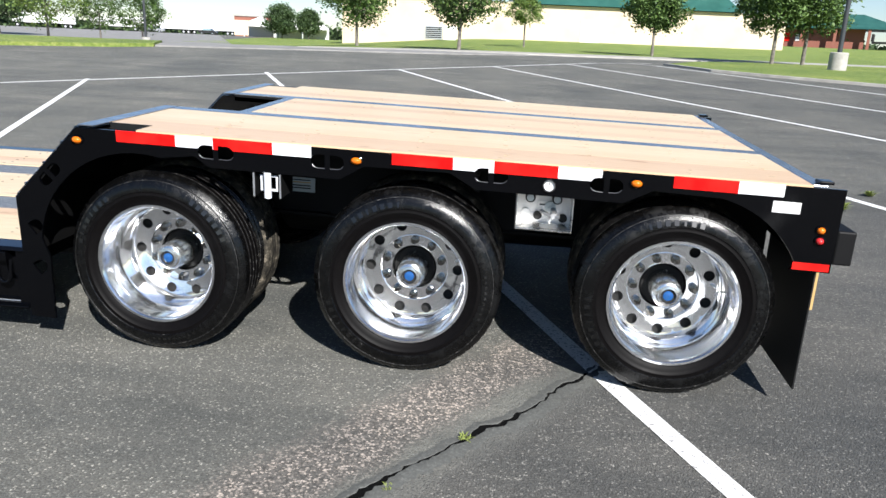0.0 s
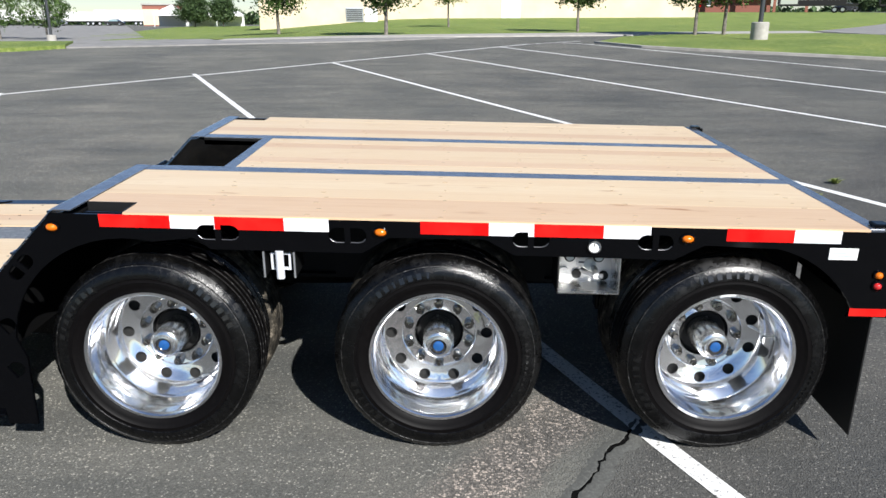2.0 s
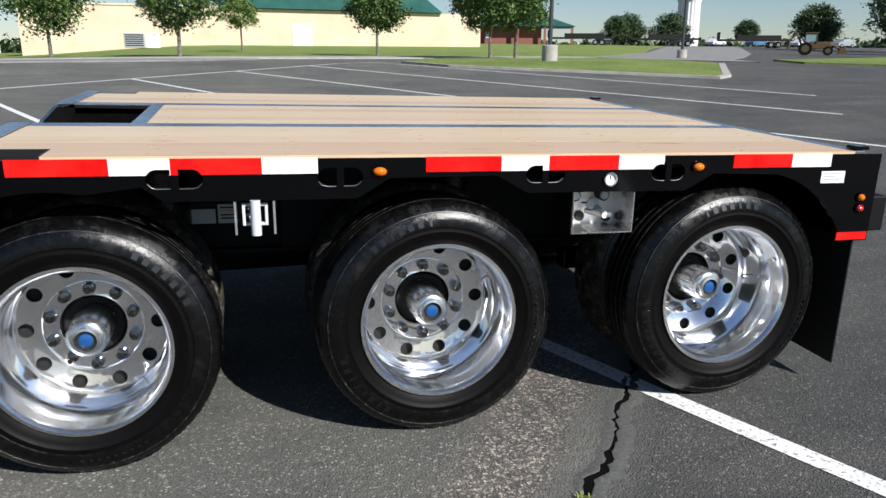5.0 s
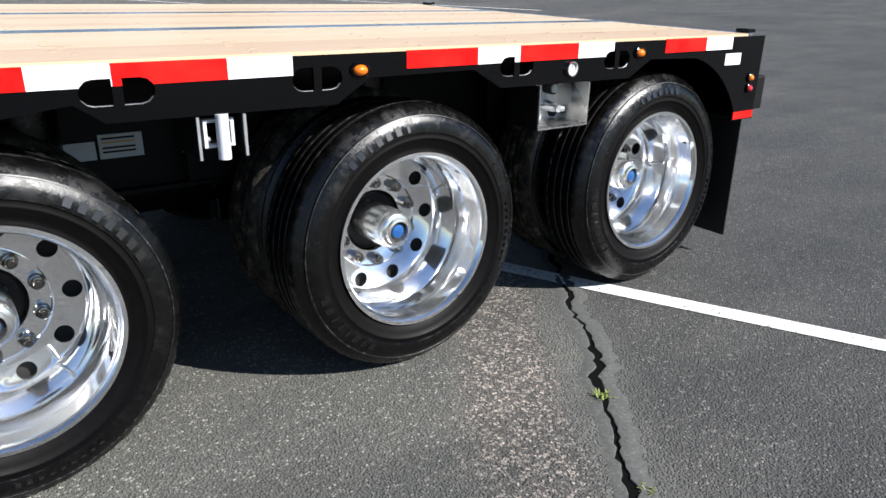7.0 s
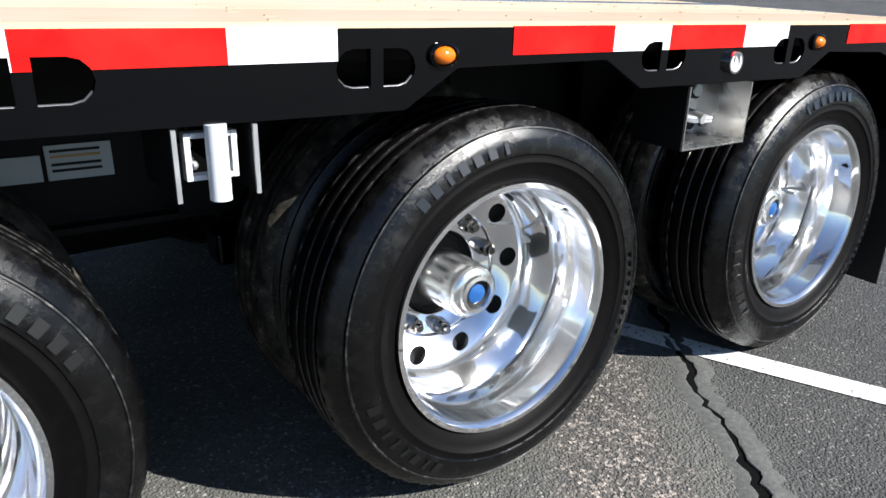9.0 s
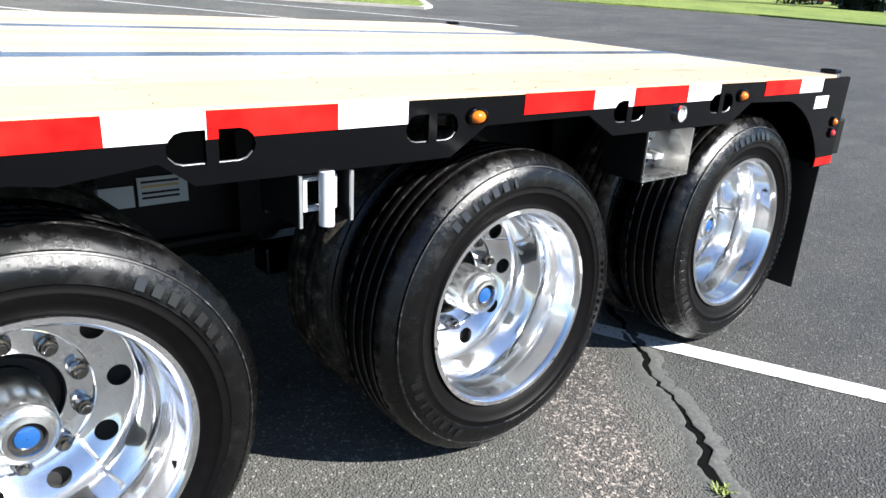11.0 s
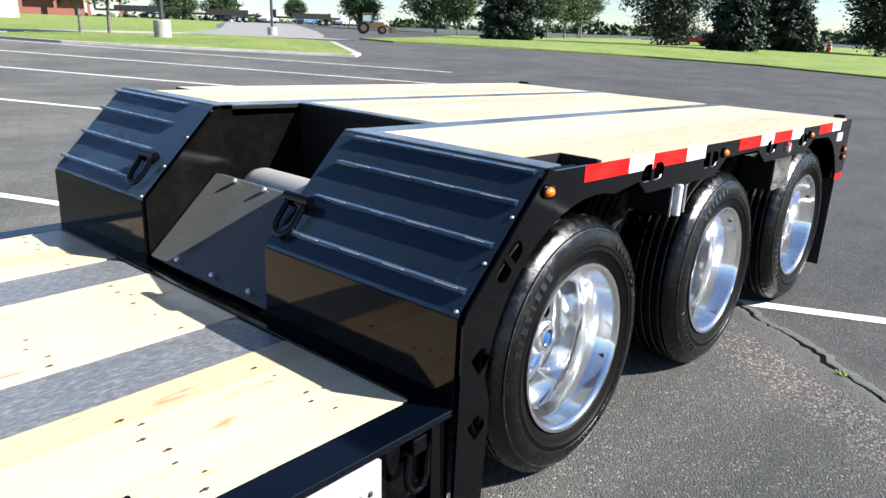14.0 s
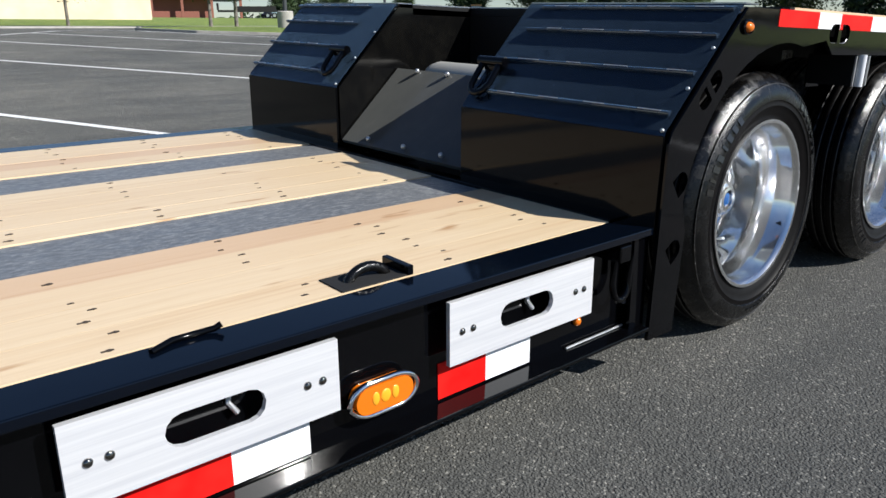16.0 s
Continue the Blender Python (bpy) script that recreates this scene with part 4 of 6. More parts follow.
def wheel(x, y, flip, roll, outer=True):
    hub = part("wheel", lathe([(0.10, 0.17), (0.10, 0.24), (0.02, 0.24)], 32), dark, trailer, "black tyre on a polished aluminium disc wheel" if outer else "inner tyre of the dual pair")
    hub.matrix_basis = Matrix.Translation((x, y, HUB_Z + SY * (y - 0.1) * 1.0)) @ pose(0, 0, 0, 0, roll, 180 if flip else 0)

    def sub(name, me, y=0.0, label="", turn=0.0):
        o = new(name, me)
        o.parent = hub
        o.matrix_basis = pose(0, y, 0, 0, turn, 0)
        if label:
            o["label"] = label
        return o
    sub("tyre", TYRE if outer else TYRE_DUSTY, 0, "black ribbed truck tyre with a clean glossy sidewall" if outer else "black truck tyre with dried dust on its tread")
    if outer:
        sub("rim", RIM)
        sub("disc", DISC)
        sub("mounting_face", BOWL)
        sub("hub", HUB, 0)
        sub("hub_cap", CAP, 0, "blue hub cap")
        sub("cap_window", WINDOW, 0, "dark oil window ring")
        sub("dark_drum", BACK)
        for k in range(10):
            o = sub("lug_nut", NUT)
            a = 2 * math.pi * k / 10
            o.matrix_basis = pose(0.1425 * math.cos(a), 0, 0.1425 * math.sin(a))
        stem = bmesh.new()
        tube(stem, [(0.0, 0.128, 0.262), (0.0, 0.118, 0.250), (0.0, 0.105, 0.240), (0.0, 0.085, 0.232)], 0.0042, 10)
        rod(stem, (0.0, 0.088, 0.2335), (0.0, 0.068, 0.2255), 0.0058, 10)
        o = sub("valve_stem", mesh_from(stem, galv, "valve_stem", 50), 0.0, "short metal valve stem", 18.0)
        flat = bmesh.new()
        tri = [flat.verts.new((0.2680 * math.cos(q), yy, 0.2680 * math.sin(q))) for q, yy in ((-0.030, -0.096), (0.034, -0.090), (-0.004, -0.070))]
        flat.faces.new(tri)
        bmesh.ops.solidify(flat, geom=flat.faces[:], thickness=0.0004)
        sub("rim_mark", mesh_from(flat, dark, "rim_mark"), 0.0, "small dark mark on the rim", -101.0)
        spin = random.Random(int(roll))
        for st, cnt, step in ((150, 7, 5.6), (32, 9, 4.0), (252, 8, 5.6)):
            for i in range(cnt):
                me = MARK_SMALL if step < 5 else (MARK_WIDE if spin.random() < 0.65 else MARK_THIN)
                sub("sidewall_marking", me, 0.0, "", -(st + step * i))
    return hub


for ax, roll in zip(AXLES, (126, 54, 72)):
    wheel(ax, 0.137, False, roll)
    wheel(ax, 0.137 + 0.30, False, roll + 20, False)
    wheel(ax, W - 0.168, True, roll + 9)
    wheel(ax, W - 0.468, True, roll + 50, False)
    bm = bmesh.new()
    rod(bm, (ax, 0.25, HUB_Z), (ax, W - 0.25, HUB_Z + SY * 2), 0.065, 20)
    part("axle", bm, black_paint, trailer)

# unseen drum shapes added to keep light off the ground under the deck
for ax in AXLES:
    for y0, y1 in ((0.50, 0.74), (W - 0.74, W - 0.50)):
        bm = bmesh.new()
        rod(bm, (ax, y0, HUB_Z + SY * y0), (ax, y1, HUB_Z + SY * y1), 0.205, 28)
        part("dark_drum", bm, underbody, trailer, "black drum shape added behind the inner wheel to block light", 40)
# unseen cylinders added along the middle, deepening the shadow below the trailer
for x0, x1 in ((-0.98, -0.24), (0.24, 0.98)):
    tank = lathe([(0.02, x0), (0.09, x0 + 0.01), (0.135, x0 + 0.05), (0.14, x0 + 0.09), (0.14, x1 - 0.09), (0.135, x1 - 0.05), (0.09, x1 - 0.01), (0.02, x1)], 24)
    for vv in tank.verts:
        vv.co = Vector((vv.co.y, 1.22 + vv.co.x, 0.47 + SY * 1.22 + vv.co.z))
    part("light_block_tank", tank, underbody, trailer, "unseen black cylinder added under the deck to block light", 40)

# well deck
WD = 0.492
for y in (0.0, W):
    s = 1 if y == 0 else -1
    a, b = sorted((y + s * 0.0, y + s * 0.115))
    well("outer_rail", boxed(-6.6, -1.88, a, b, WD - 0.022, WD, bevel=0.003), sky_tinted_black, "glossy black steel edge rail")
    a, b = sorted((y + s * 0.055, y + s * 0.070))
    well("rail_web", boxed(-6.6, -1.88, a, b, 0.19, WD - 0.022), black_paint, parent=None)
    a, b = sorted((y - s * 0.01, y + s * 0.07))
    well("lower_lip", boxed(-6.6, -1.88, a, b, 0.178, 0.19, bevel=0.003), black_paint)
for a, b in ((0.66, 0.92), (1.52, 1.78)):
    well("beam_top", boxed(-6.6, -1.932, a, b, WD - 0.02, WD - 0.004), scuffed, "broad scuffed steel beam top between wooden panels")
    well("beam_web", boxed(-6.6, -1.88, a + 0.08, b - 0.08, 0.22, WD - 0.02), black_paint)
for lo, hi, n in ((0.118, 0.655, 4), (0.925, 1.515, 4), (1.785, W - 0.118, 4)):
    for i in range(n):
        a, b = lo + (hi - lo) * i / n, lo + (hi - lo) * (i + 1) / n
        board("deck_board", -6.6, -1.932, a, b, WD - 0.035, WD + rng.uniform(-0.0005, 0.0008), well, wood_rosy if (lo < 0.2 and i == n - 1) or (lo > 1.7 and i == 1) else wood)
for k in range(6):
    x = -2.2 - k * 0.8
    well("cross_member", boxed(x - 0.04, x + 0.04, 0.07, W - 0.07, 0.24, WD - 0.036), black_paint)
well("end_plate", boxed(-1.93, -1.872, 0.118, W - 0.118, WD - 0.02, WD + 0.006, bevel=0.002), black_paint)


def nail_rows():
    """Dark nail and screw heads, in staggered pairs over the cross members."""
    bm = bmesh.new()
    r = random.Random(21)
    for lo, hi in ((0.118, 0.655), (0.925, 1.515), (1.785, W - 0.118)):
        for k in range(11):
            x = -2.108 - k * 0.40
            for i in range(8):
                if r.random() < 0.22:
                    continue
                y = lo + (hi - lo) * (i + 0.5) / 8 + r.uniform(-0.012, 0.012)
                xx = x + (0.012 if i % 2 else -0.012) + r.uniform(-0.008, 0.008)
                w = r.uniform(0.004, 0.009)
                rod(bm, (xx, y, WD - 0.004), (xx, y, WD + 0.0018), w * 0.7, 8)
                box(bm, xx - w * 1.7, xx + w, y - 0.003, y + 0.003, WD - 0.004, WD + 0.0014)
    return bm


tagged(well("nail", nail_rows(), nail_brown), kind="stuff")

# side of the well deck: aluminium panels with slots, tape, lamps
def side_panel(x0, x1):
    sx = x0 + 0.172
    p = well("side_panel", plate([(x0, 0.296), (x1, 0.296), (x1, 0.451), (x0, 0.451)], 0.010, 0.022, [rounded_slot(sx - 0.010, sx + 0.180, 0.341, 0.406)]), alu_panel, "bright mill-finish aluminium panel with a long slot")
    for a in (x0 + 0.038, x0 + 0.072, x1 - 0.072, x1 - 0.038):
        bm = bmesh.new()
        bmesh.ops.create_uvsphere(bm, u_segments=12, v_segments=8, radius=0.0088, matrix=Matrix.LocRotScale((a, 0.010, 0.374), None, (1, 0.7, 1)))
        well("bolt", bm, stud_steel, parent=p, smooth=60)
    bm = bmesh.new()
    tube(bm, [(sx + 0.125, 0.05, 0.392), (sx + 0.120, 0.045, 0.375), (sx + 0.135, 0.04, 0.352)], 0.006, 8)
    well("release_pin", bm, galv, parent=p)
    a, b, c = (0.0, 0.155, 0.315) if x0 > -2.7 else (0.012, 0.292, 0.462)
    well("reflective_tape", boxed(x0 + a, x0 + b, 0.052, 0.0545, 0.196, 0.288), tape_red, "red reflective tape")
    well("reflective_tape", boxed(x0 + b, x0 + c, 0.052, 0.0545, 0.196, 0.288), tape_white, "white reflective tape")


for k in range(5):
    side_panel(-2.648 - k * 0.807, -2.136 - k * 0.807)
for k in range(3):
    cx = -2.822 - k * 0.807 * 2
    bm = boxed(cx - 0.075, cx + 0.075, 0.020, 0.052, 0.252, 0.312)
    bmesh.ops.bevel(bm, geom=[e for e in bm.edges if abs(e.verts[0].co.y - e.verts[1].co.y) > 0.01], offset=0.029, segments=6, affect="EDGES", profile=0.5)
    lens = well("clearance_lamp", bm, amber, "oval amber clearance lamp", smooth=50)
    for u, w in ((-0.026, 0.010), (0.0, 0.014), (0.026, 0.010)):
        bm = bmesh.new()
        bmesh.ops.create_uvsphere(bm, u_segments=14, v_segments=8, radius=1.0, matrix=Matrix.LocRotScale((cx + u, 0.0205, 0.283), None, (w, 0.0035, 0.016)))
        well("lens_core", bm, amber_core, parent=lens, smooth=60)
    bm = bmesh.new()
    tube(bm, [(cx + 0.062 * math.cos(a) + (0.030 if math.cos(a) > 0 else -0.030) * 0.9, 0.026, 0.282 + 0.038 * math.sin(a)) for a in [2 * math.pi * i / 28 for i in range(29)]], 0.0065, 8)
    well("bezel", bm, chrome, "chrome bezel", parent=lens, smooth=60)
bm = bmesh.new()
bmesh.ops.create_uvsphere(bm, u_segments=14, v_segments=8, radius=0.014, matrix=Matrix.LocRotScale((-2.145, 0.050, 0.261), None, (1, 0.8, 1)))
well("marker_lamp", bm, amber, "small amber bead lamp", smooth=60)
bm = bmesh.new()
tube(bm, [(-2.19, 0.048, 0.193), (-2.12, 0.047, 0.194), (-2.02, 0.048, 0.193), (-1.935, 0.048, 0.194)], 0.0035, 8)
well("lip_weld", bm, galv)
# chain hooks and shackles by the fender
bm = d_ring(0.075, 0.125, 0.010)
bmesh.ops.translate(bm, vec=(-2.005, 0.012, 0.425), verts=bm.verts[:])
well("chain_ring", bm, black_paint, "black hanging chain ring", smooth=50)
well("ring_lug", boxed(-2.03, -1.98, 0.0, 0.05, 0.415, 0.462, bevel=0.004), black_paint)
bm = bmesh.new()
rod(bm, (-1.942, 0.040, 0.273), (-1.942, 0.058, 0.273), 0.009, 12)
well("bolt", bm, galv)
well("leg_gusset", boxed(-1.94, -1.872, 0.02, 0.03, 0.19, WD - 0.024), black_paint)
# recessed ring pocket in the near boards, hooks on the rail
for k in range(3):
    x = -2.76 - k * 1.61
    well("ring_pocket", boxed(x - 0.095, x + 0.095, 0.120, 0.215, WD + 0.001, WD + 0.004), dark, "dark recessed tie-down pocket")
    well("pocket_edge", boxed(x + 0.080, x + 0.097, 0.118, 0.217, WD + 0.001, WD + 0.024, bevel=0.002), black_paint)
    bm = bmesh.new()
    tube(bm, [(x + 0.055 * math.cos(a), 0.165, WD - 0.012 + 0.040 * math.sin(a)) for a in [math.pi * i / 14 for i in range(15)]], 0.012, 10)
    well("tie_ring", bm, rubber, "worn black tie-down ring", smooth=60)
for x in (-3.20, -4.0, -4.8):
    bm = bmesh.new()
    tube(bm, [(x - 0.075, 0.085, WD + 0.003), (x - 0.03, 0.104, WD + 0.006), (x + 0.03, 0.106, WD + 0.006), (x + 0.050, 0.102, WD + 0.008), (x + 0.062, 0.098, WD + 0.015)], 0.0065, 8)
    well("rail_hook", bm, black_paint, "small bent black hook on the rail", smooth=60)
    bm = bmesh.new()
    tube(bm, [(x - 0.075, W - 0.098, WD + 0.003), (x, W - 0.104, WD + 0.006), (x + 0.062, W - 0.098, WD + 0.014)], 0.0065, 8)
    well("rail_hook", bm, black_paint, smooth=60)

# fittings on the near side beam
br = body("roller_bracket", boxed(-0.69, -0.578, 0.16, 0.166, 0.80, 0.924), black_paint, "strap roller bracket under the beam")
for x in (-0.695, -0.573):
    body("cheek_plate", boxed(x - 0.003, x + 0.003, 0.0, 0.16, 0.815, 0.924), underbody, "black cheek plate with a bright front edge", parent=br)
    body("cheek_edge", boxed(x - 0.0035, x + 0.0035, -0.006, 0.0, 0.815, 0.924), galv, parent=br)
bm = bmesh.new()
rod(bm, (-0.632, 0.0, 0.812), (-0.632, 0.0, 0.928), 0.0165, 20)
body("roller", bm, white_nylon, "pale upright roller", parent=br, smooth=50)
bm = bmesh.new()
for a in ((-0.674, -0.664, 0.838, 0.912), (-0.602, -0.592, 0.838, 0.912), (-0.664, -0.602, 0.838, 0.847), (-0.664, -0.602, 0.903, 0.912)):
    box(bm, a[0], a[1], 0.022, 0.040, a[2], a[3], bevel=0.0015)
body("loop", bm, white_nylon, "white rectangular loop", parent=br)
for x, z in ((-0.655, 0.885), (-0.655, 0.862), (-0.648, 0.85)):
    bm = bmesh.new()
    bmesh.ops.create_uvsphere(bm, u_segments=10, v_segments=6, radius=0.008, matrix=Matrix.Translation((x, 0.07, z)))
    body("fitting", bm, galv, parent=br)

# open stainless control box
cb = body("control_box", boxed(0.487, 0.735, 0.150, 0.154, 0.772, 0.925), box_back, "open stainless control box with valves")
for a in ((0.487, 0.491, 0.004, 0.150, 0.772, 0.925), (0.731, 0.735, 0.004, 0.150, 0.772, 0.925), (0.491, 0.731, 0.004, 0.150, 0.772, 0.776)):
    body("box_side", boxed(*a), stainless, parent=cb)
body("box_skin", boxed(0.483, 0.4865, 0.006, 0.156, 0.772, 0.925), underbody, parent=cb)
for x in (0.548, 0.668):
    bm = bmesh.new()
    rod(bm, (x, 0.150, 0.892), (x, 0.112, 0.892), 0.023, 20)
    k = body("knob", bm, dark, "round black valve knob", parent=cb, smooth=50)
    bm = bmesh.new()
    rod(bm, (x, 0.1115, 0.892), (x, 0.106, 0.892), 0.016, 20)
    body("knob_face", bm, grey_label, parent=k)
for x, z, m, nm in ((0.530, 0.815, white_label, "tag"), (0.585, 0.805, dark, "tag"), (0.70, 0.80, dark, "tag"), (0.640, 0.850, grey_label, "plate")):
    bm = bmesh.new()
    rod(bm, (x, 0.149, z), (x, 0.140, z), 0.020 if nm == "tag" else 0.026, 16)
    body(nm, bm, m, parent=cb)
body("printed_tag", boxed(0.585, 0.632, 0.146, 0.149, 0.842, 0.872), white_label, "small white printed tag", parent=cb)
body("tag_bar", boxed(0.592, 0.624, 0.1450, 0.1458, 0.853, 0.860), dark, parent=cb)
bm = bmesh.new()
tube(bm, [(0.60, 0.13, 0.83), (0.64, 0.09, 0.822), (0.68, 0.07, 0.824)], 0.010, 10)
rod(bm, (0.655, 0.14, 0.835), (0.655, 0.07, 0.825), 0.014, 12)
body("valve", bm, galv, parent=cb, smooth=50)
g = body("pressure_gauge", lathe_at([(0.001, -0.004), (0.020, -0.004), (0.021, -0.014), (0.026, -0.014), (0.027, 0.0)], (0.622, 0.0, 0.978), 32), chrome, "round chrome-rimmed air gauge", smooth=35)
bm = bmesh.new()
rod(bm, (0.622, -0.005, 0.978), (0.622, -0.0075, 0.978), 0.0205, 28)
body("gauge_face", bm, white_label, "white gauge dial", parent=g)
body("needle", boxed(0.6205, 0.6235, -0.0092, -0.0080, 0.978, 0.992), dark, parent=g)

body("data_label", boxed(1.552, 1.665, -0.0025, 0.0, 0.946, 0.994), white_label, "white data label")
for z, w in ((0.984, 0.08), (0.974, 0.06), (0.962, 0.085)):
    body("label_bar", boxed(1.56, 1.56 + w, -0.0035, -0.0026, z - 0.0025, z + 0.0025), grey_label)
body("reflective_tape", boxed(1.672, 1.822, -0.004, 0.0, 0.706, 0.738), tape_red, "red reflective tape")
lamp(1.762, 0.884, 0.0, amber, "small round amber rear marker", body, 0.022, 0.020)
lamp(1.764, 0.838, 0.0, red_lens, "small round red rear marker", body, 0.022, 0.020)
# plates on the inner beam
lb = body("rating_plate", boxed(-0.775, -0.635, 0.728, 0.734, 0.668, 0.748), grey_label, "pale printed plate on the inner beam")
for z in (0.735, 0.722, 0.704, 0.690):
    body("label_bar", boxed(-0.765, -0.66, 0.7255, 0.7275, z - 0.003, z + 0.003), tan_board if z == 0.722 else dark, parent=lb)
body("rating_plate", boxed(-0.915, -0.785, 0.728, 0.734, 0.668, 0.728), grey_label, "dull printed plate on the inner beam")

# suspension below the deck
for ax in AXLES:
    for y in (0.74, W - 0.74):
        bm = bmesh.new()
        rod(bm, (ax + 0.22, y, 0.50), (ax + 0.22, y, 0.95), 0.115, 20)
        bmesh.ops.bevel(bm, geom=[e for e in bm.edges if abs(e.verts[0].co.z - e.verts[1].co.z) < 1e-4], offset=0.03, segments=3, affect="EDGES")
        body("air_spring", bm, rubber, "black rubber air spring", smooth=60)
        body("trailing_arm", boxed(ax - 0.42, ax + 0.30, y - 0.045, y + 0.045, 0.40, 0.49, bevel=0.01), black_paint)


# ---- crack and weed in the asphalt ----
def crack(points, width, seed, name="crack"):
    r = random.Random(seed)
    pts = []
    for (ax, ay), (bx, by) in zip(points, points[1:]):
        n = max(2, int(math.hypot(bx - ax, by - ay) / 0.022))
        for i in range(n):
            t = i / n
            pts.append((ax + (bx - ax) * t, ay + (by - ay) * t))
    dark_bm, lip_bm = bmesh.new(), bmesh.new()
    floor_rows, left_rows, right_rows = [], [], []
    ox, wide, hl, hr = 0.0, 1.0, 0.005, 0.005
    for i, (x, y) in enumerate(pts):
        ox = ox * 0.75 + r.uniform(-0.011, 0.011)
        wide = max(0.6, min(1.7, wide + r.uniform(-0.4, 0.4)))
        hl = max(0.002, min(0.008, hl + r.uniform(-0.002, 0.002)))
        hr = max(0.002, min(0.008, hr + r.uniform(-0.002, 0.002)))
        taper = min(1.0, 0.3 + i / 6, 0.3 + (len(pts) - i) / 6)
        w = width * wide * taper
        el, er = ox - w / 2 + r.uniform(-0.003, 0.003), ox + w / 2 + r.uniform(-0.003, 0.003)
        g = ground_z(x, y)

        def at(bm, off, up):
            return bm.verts.new((x + off * 0.817, y - off * 0.577, g + up))
        floor_rows.append([at(dark_bm, el - 0.003, 0.0015), at(dark_bm, er + 0.003, 0.0015)])
        left_rows.append([at(lip_bm, ox - 0.065 - r.uniform(0, 0.02), -0.002), at(lip_bm, ox - 0.045, hl * 0.45 * taper), at(lip_bm, el - 0.004, hl * taper), at(lip_bm, el, hl * 0.85 * taper), at(lip_bm, el + 0.0015, 0.0005)])
        right_rows.append([at(lip_bm, er - 0.0015, 0.0005), at(lip_bm, er, hr * 0.85 * taper), at(lip_bm, er + 0.004, hr * taper), at(lip_bm, ox + 0.045, hr * 0.45 * taper), at(lip_bm, ox + 0.065 + r.uniform(0, 0.02), -0.002)])
    for bm, rows in ((dark_bm, floor_rows), (lip_bm, left_rows), (lip_bm, right_rows)):
        for p, q in zip(rows, rows[1:]):
            for k in range(len(p) - 1):
                bm.faces.new((p[k], p[k + 1], q[k + 1], q[k]))
    ob = tagged(new(name, mesh_from(dark_bm, crack_dark, name)), "jagged dark crack with raised edges along the asphalt's paving seam", "crack", kind="structure")
    part("lip", lip_bm, sealed_lip, ob, "smooth heaved asphalt edge", 50)
    return ob


crack([(1.75, 4.7), (1.2, 3.95), (0.915, 3.52), (0.80, 3.38), (0.675, 3.21), (0.575, 3.06), (0.53, 2.98), (0.41, 2.88), (0.36, 2.81), (0.235, 2.64), (0.145, 2.53), (0.05, 2.42), (-0.10, 2.22), (-0.6, 1.52), (-1.6, 0.1)], 0.022, 3)


def weed(x, y, n, size, seed):
    r = random.Random(seed)
    bm = bmesh.new()
    for _ in range(n):
        a, ln = r.uniform(0, 6.28), size * r.uniform(0.5, 1.2)
        d = Vector((math.cos(a), math.sin(a), r.uniform(0.3, 1.2))).normalized()
        p = Vector((r.uniform(-0.02, 0.02), r.uniform(-0.02, 0.02), 0))
        sd = Vector((-d.y, d.x, 0)).normalized() * size * 0.09
        q = [bm.verts.new(c) for c in (p - sd, p + sd, p + d * ln * 0.6 + sd, p + d * ln + Vector((0, 0, -0.15 * ln)), p + d * ln * 0.6 - sd)]
        bm.faces.new(q)
    ob = new("weed", mesh_from(bm, weed_green, "weed"))
    ob.location = (x, y, ground_z(x, y) + 0.003)
    return tagged(ob, "small yellow-green weed growing from the crack", "weed")


weed(0.35, 2.80, 46, 0.027, 5)
weed(0.10, 2.42, 26, 0.02, 6)
weed(3.55, 7.45, 50, 0.13, 7)
weed(4.1, 8.15, 40, 0.11, 8)

# ---- surroundings ----
stucco = material("tan_stucco", (0.62, 0.52, 0.38), 0.9)
v = coords(stucco)
feed(stucco, "Base Color", ramp(stucco, noise_tex(stucco, v, 0.5, 5.0), [(0.3, (0.58, 0.47, 0.33)), (0.7, (0.68, 0.57, 0.42))]))
green_roof = material("green_metal_roof", (0.03, 0.12, 0.10), 0.45, 0.2)
v = coords(green_roof)
feed(green_roof, "Base Color", ramp(green_roof, noise_tex(green_roof, v, 0.8, 3.0), [(0.3, (0.022, 0.095, 0.078)), (0.7, (0.04, 0.14, 0.115))]))
window_glass = material("window_glass", (0.25, 0.36, 0.40), 0.1, 0.0, 0.5)
brick_red = material("red_brick", (0.26, 0.10, 0.07), 0.9)
white_metal = material("white_metal", (0.72, 0.72, 0.70), 0.5)
pole_paint = material("dark_pole", (0.06, 0.065, 0.07), 0.5, 0.5)
bark = material("bark", (0.10, 0.075, 0.05), 0.95)
v = coords(bark)
feed(bark, "Base Color", ramp(bark, noise_tex(bark, v, 8.0, 5.0), [(0.3, (0.075, 0.068, 0.060)), (0.7, (0.24, 0.215, 0.185))]))
bump(bark, noise_tex(bark, coords(bark, "Object", (6, 6, 1)), 6.0), 0.5, 0.02)


def leaf_material(name, c0, c1):
    m = material(name, c0, 0.6)
    n, l, b = nodes_of(m)
    g = n.new("ShaderNodeNewGeometry")
    feed(m, "Base Color", ramp(m, g.outputs["Random Per Island"], [(0.0, c0), (1.0, c1)]))
    b.inputs["Subsurface Weight"].default_value = 0.0
    return m


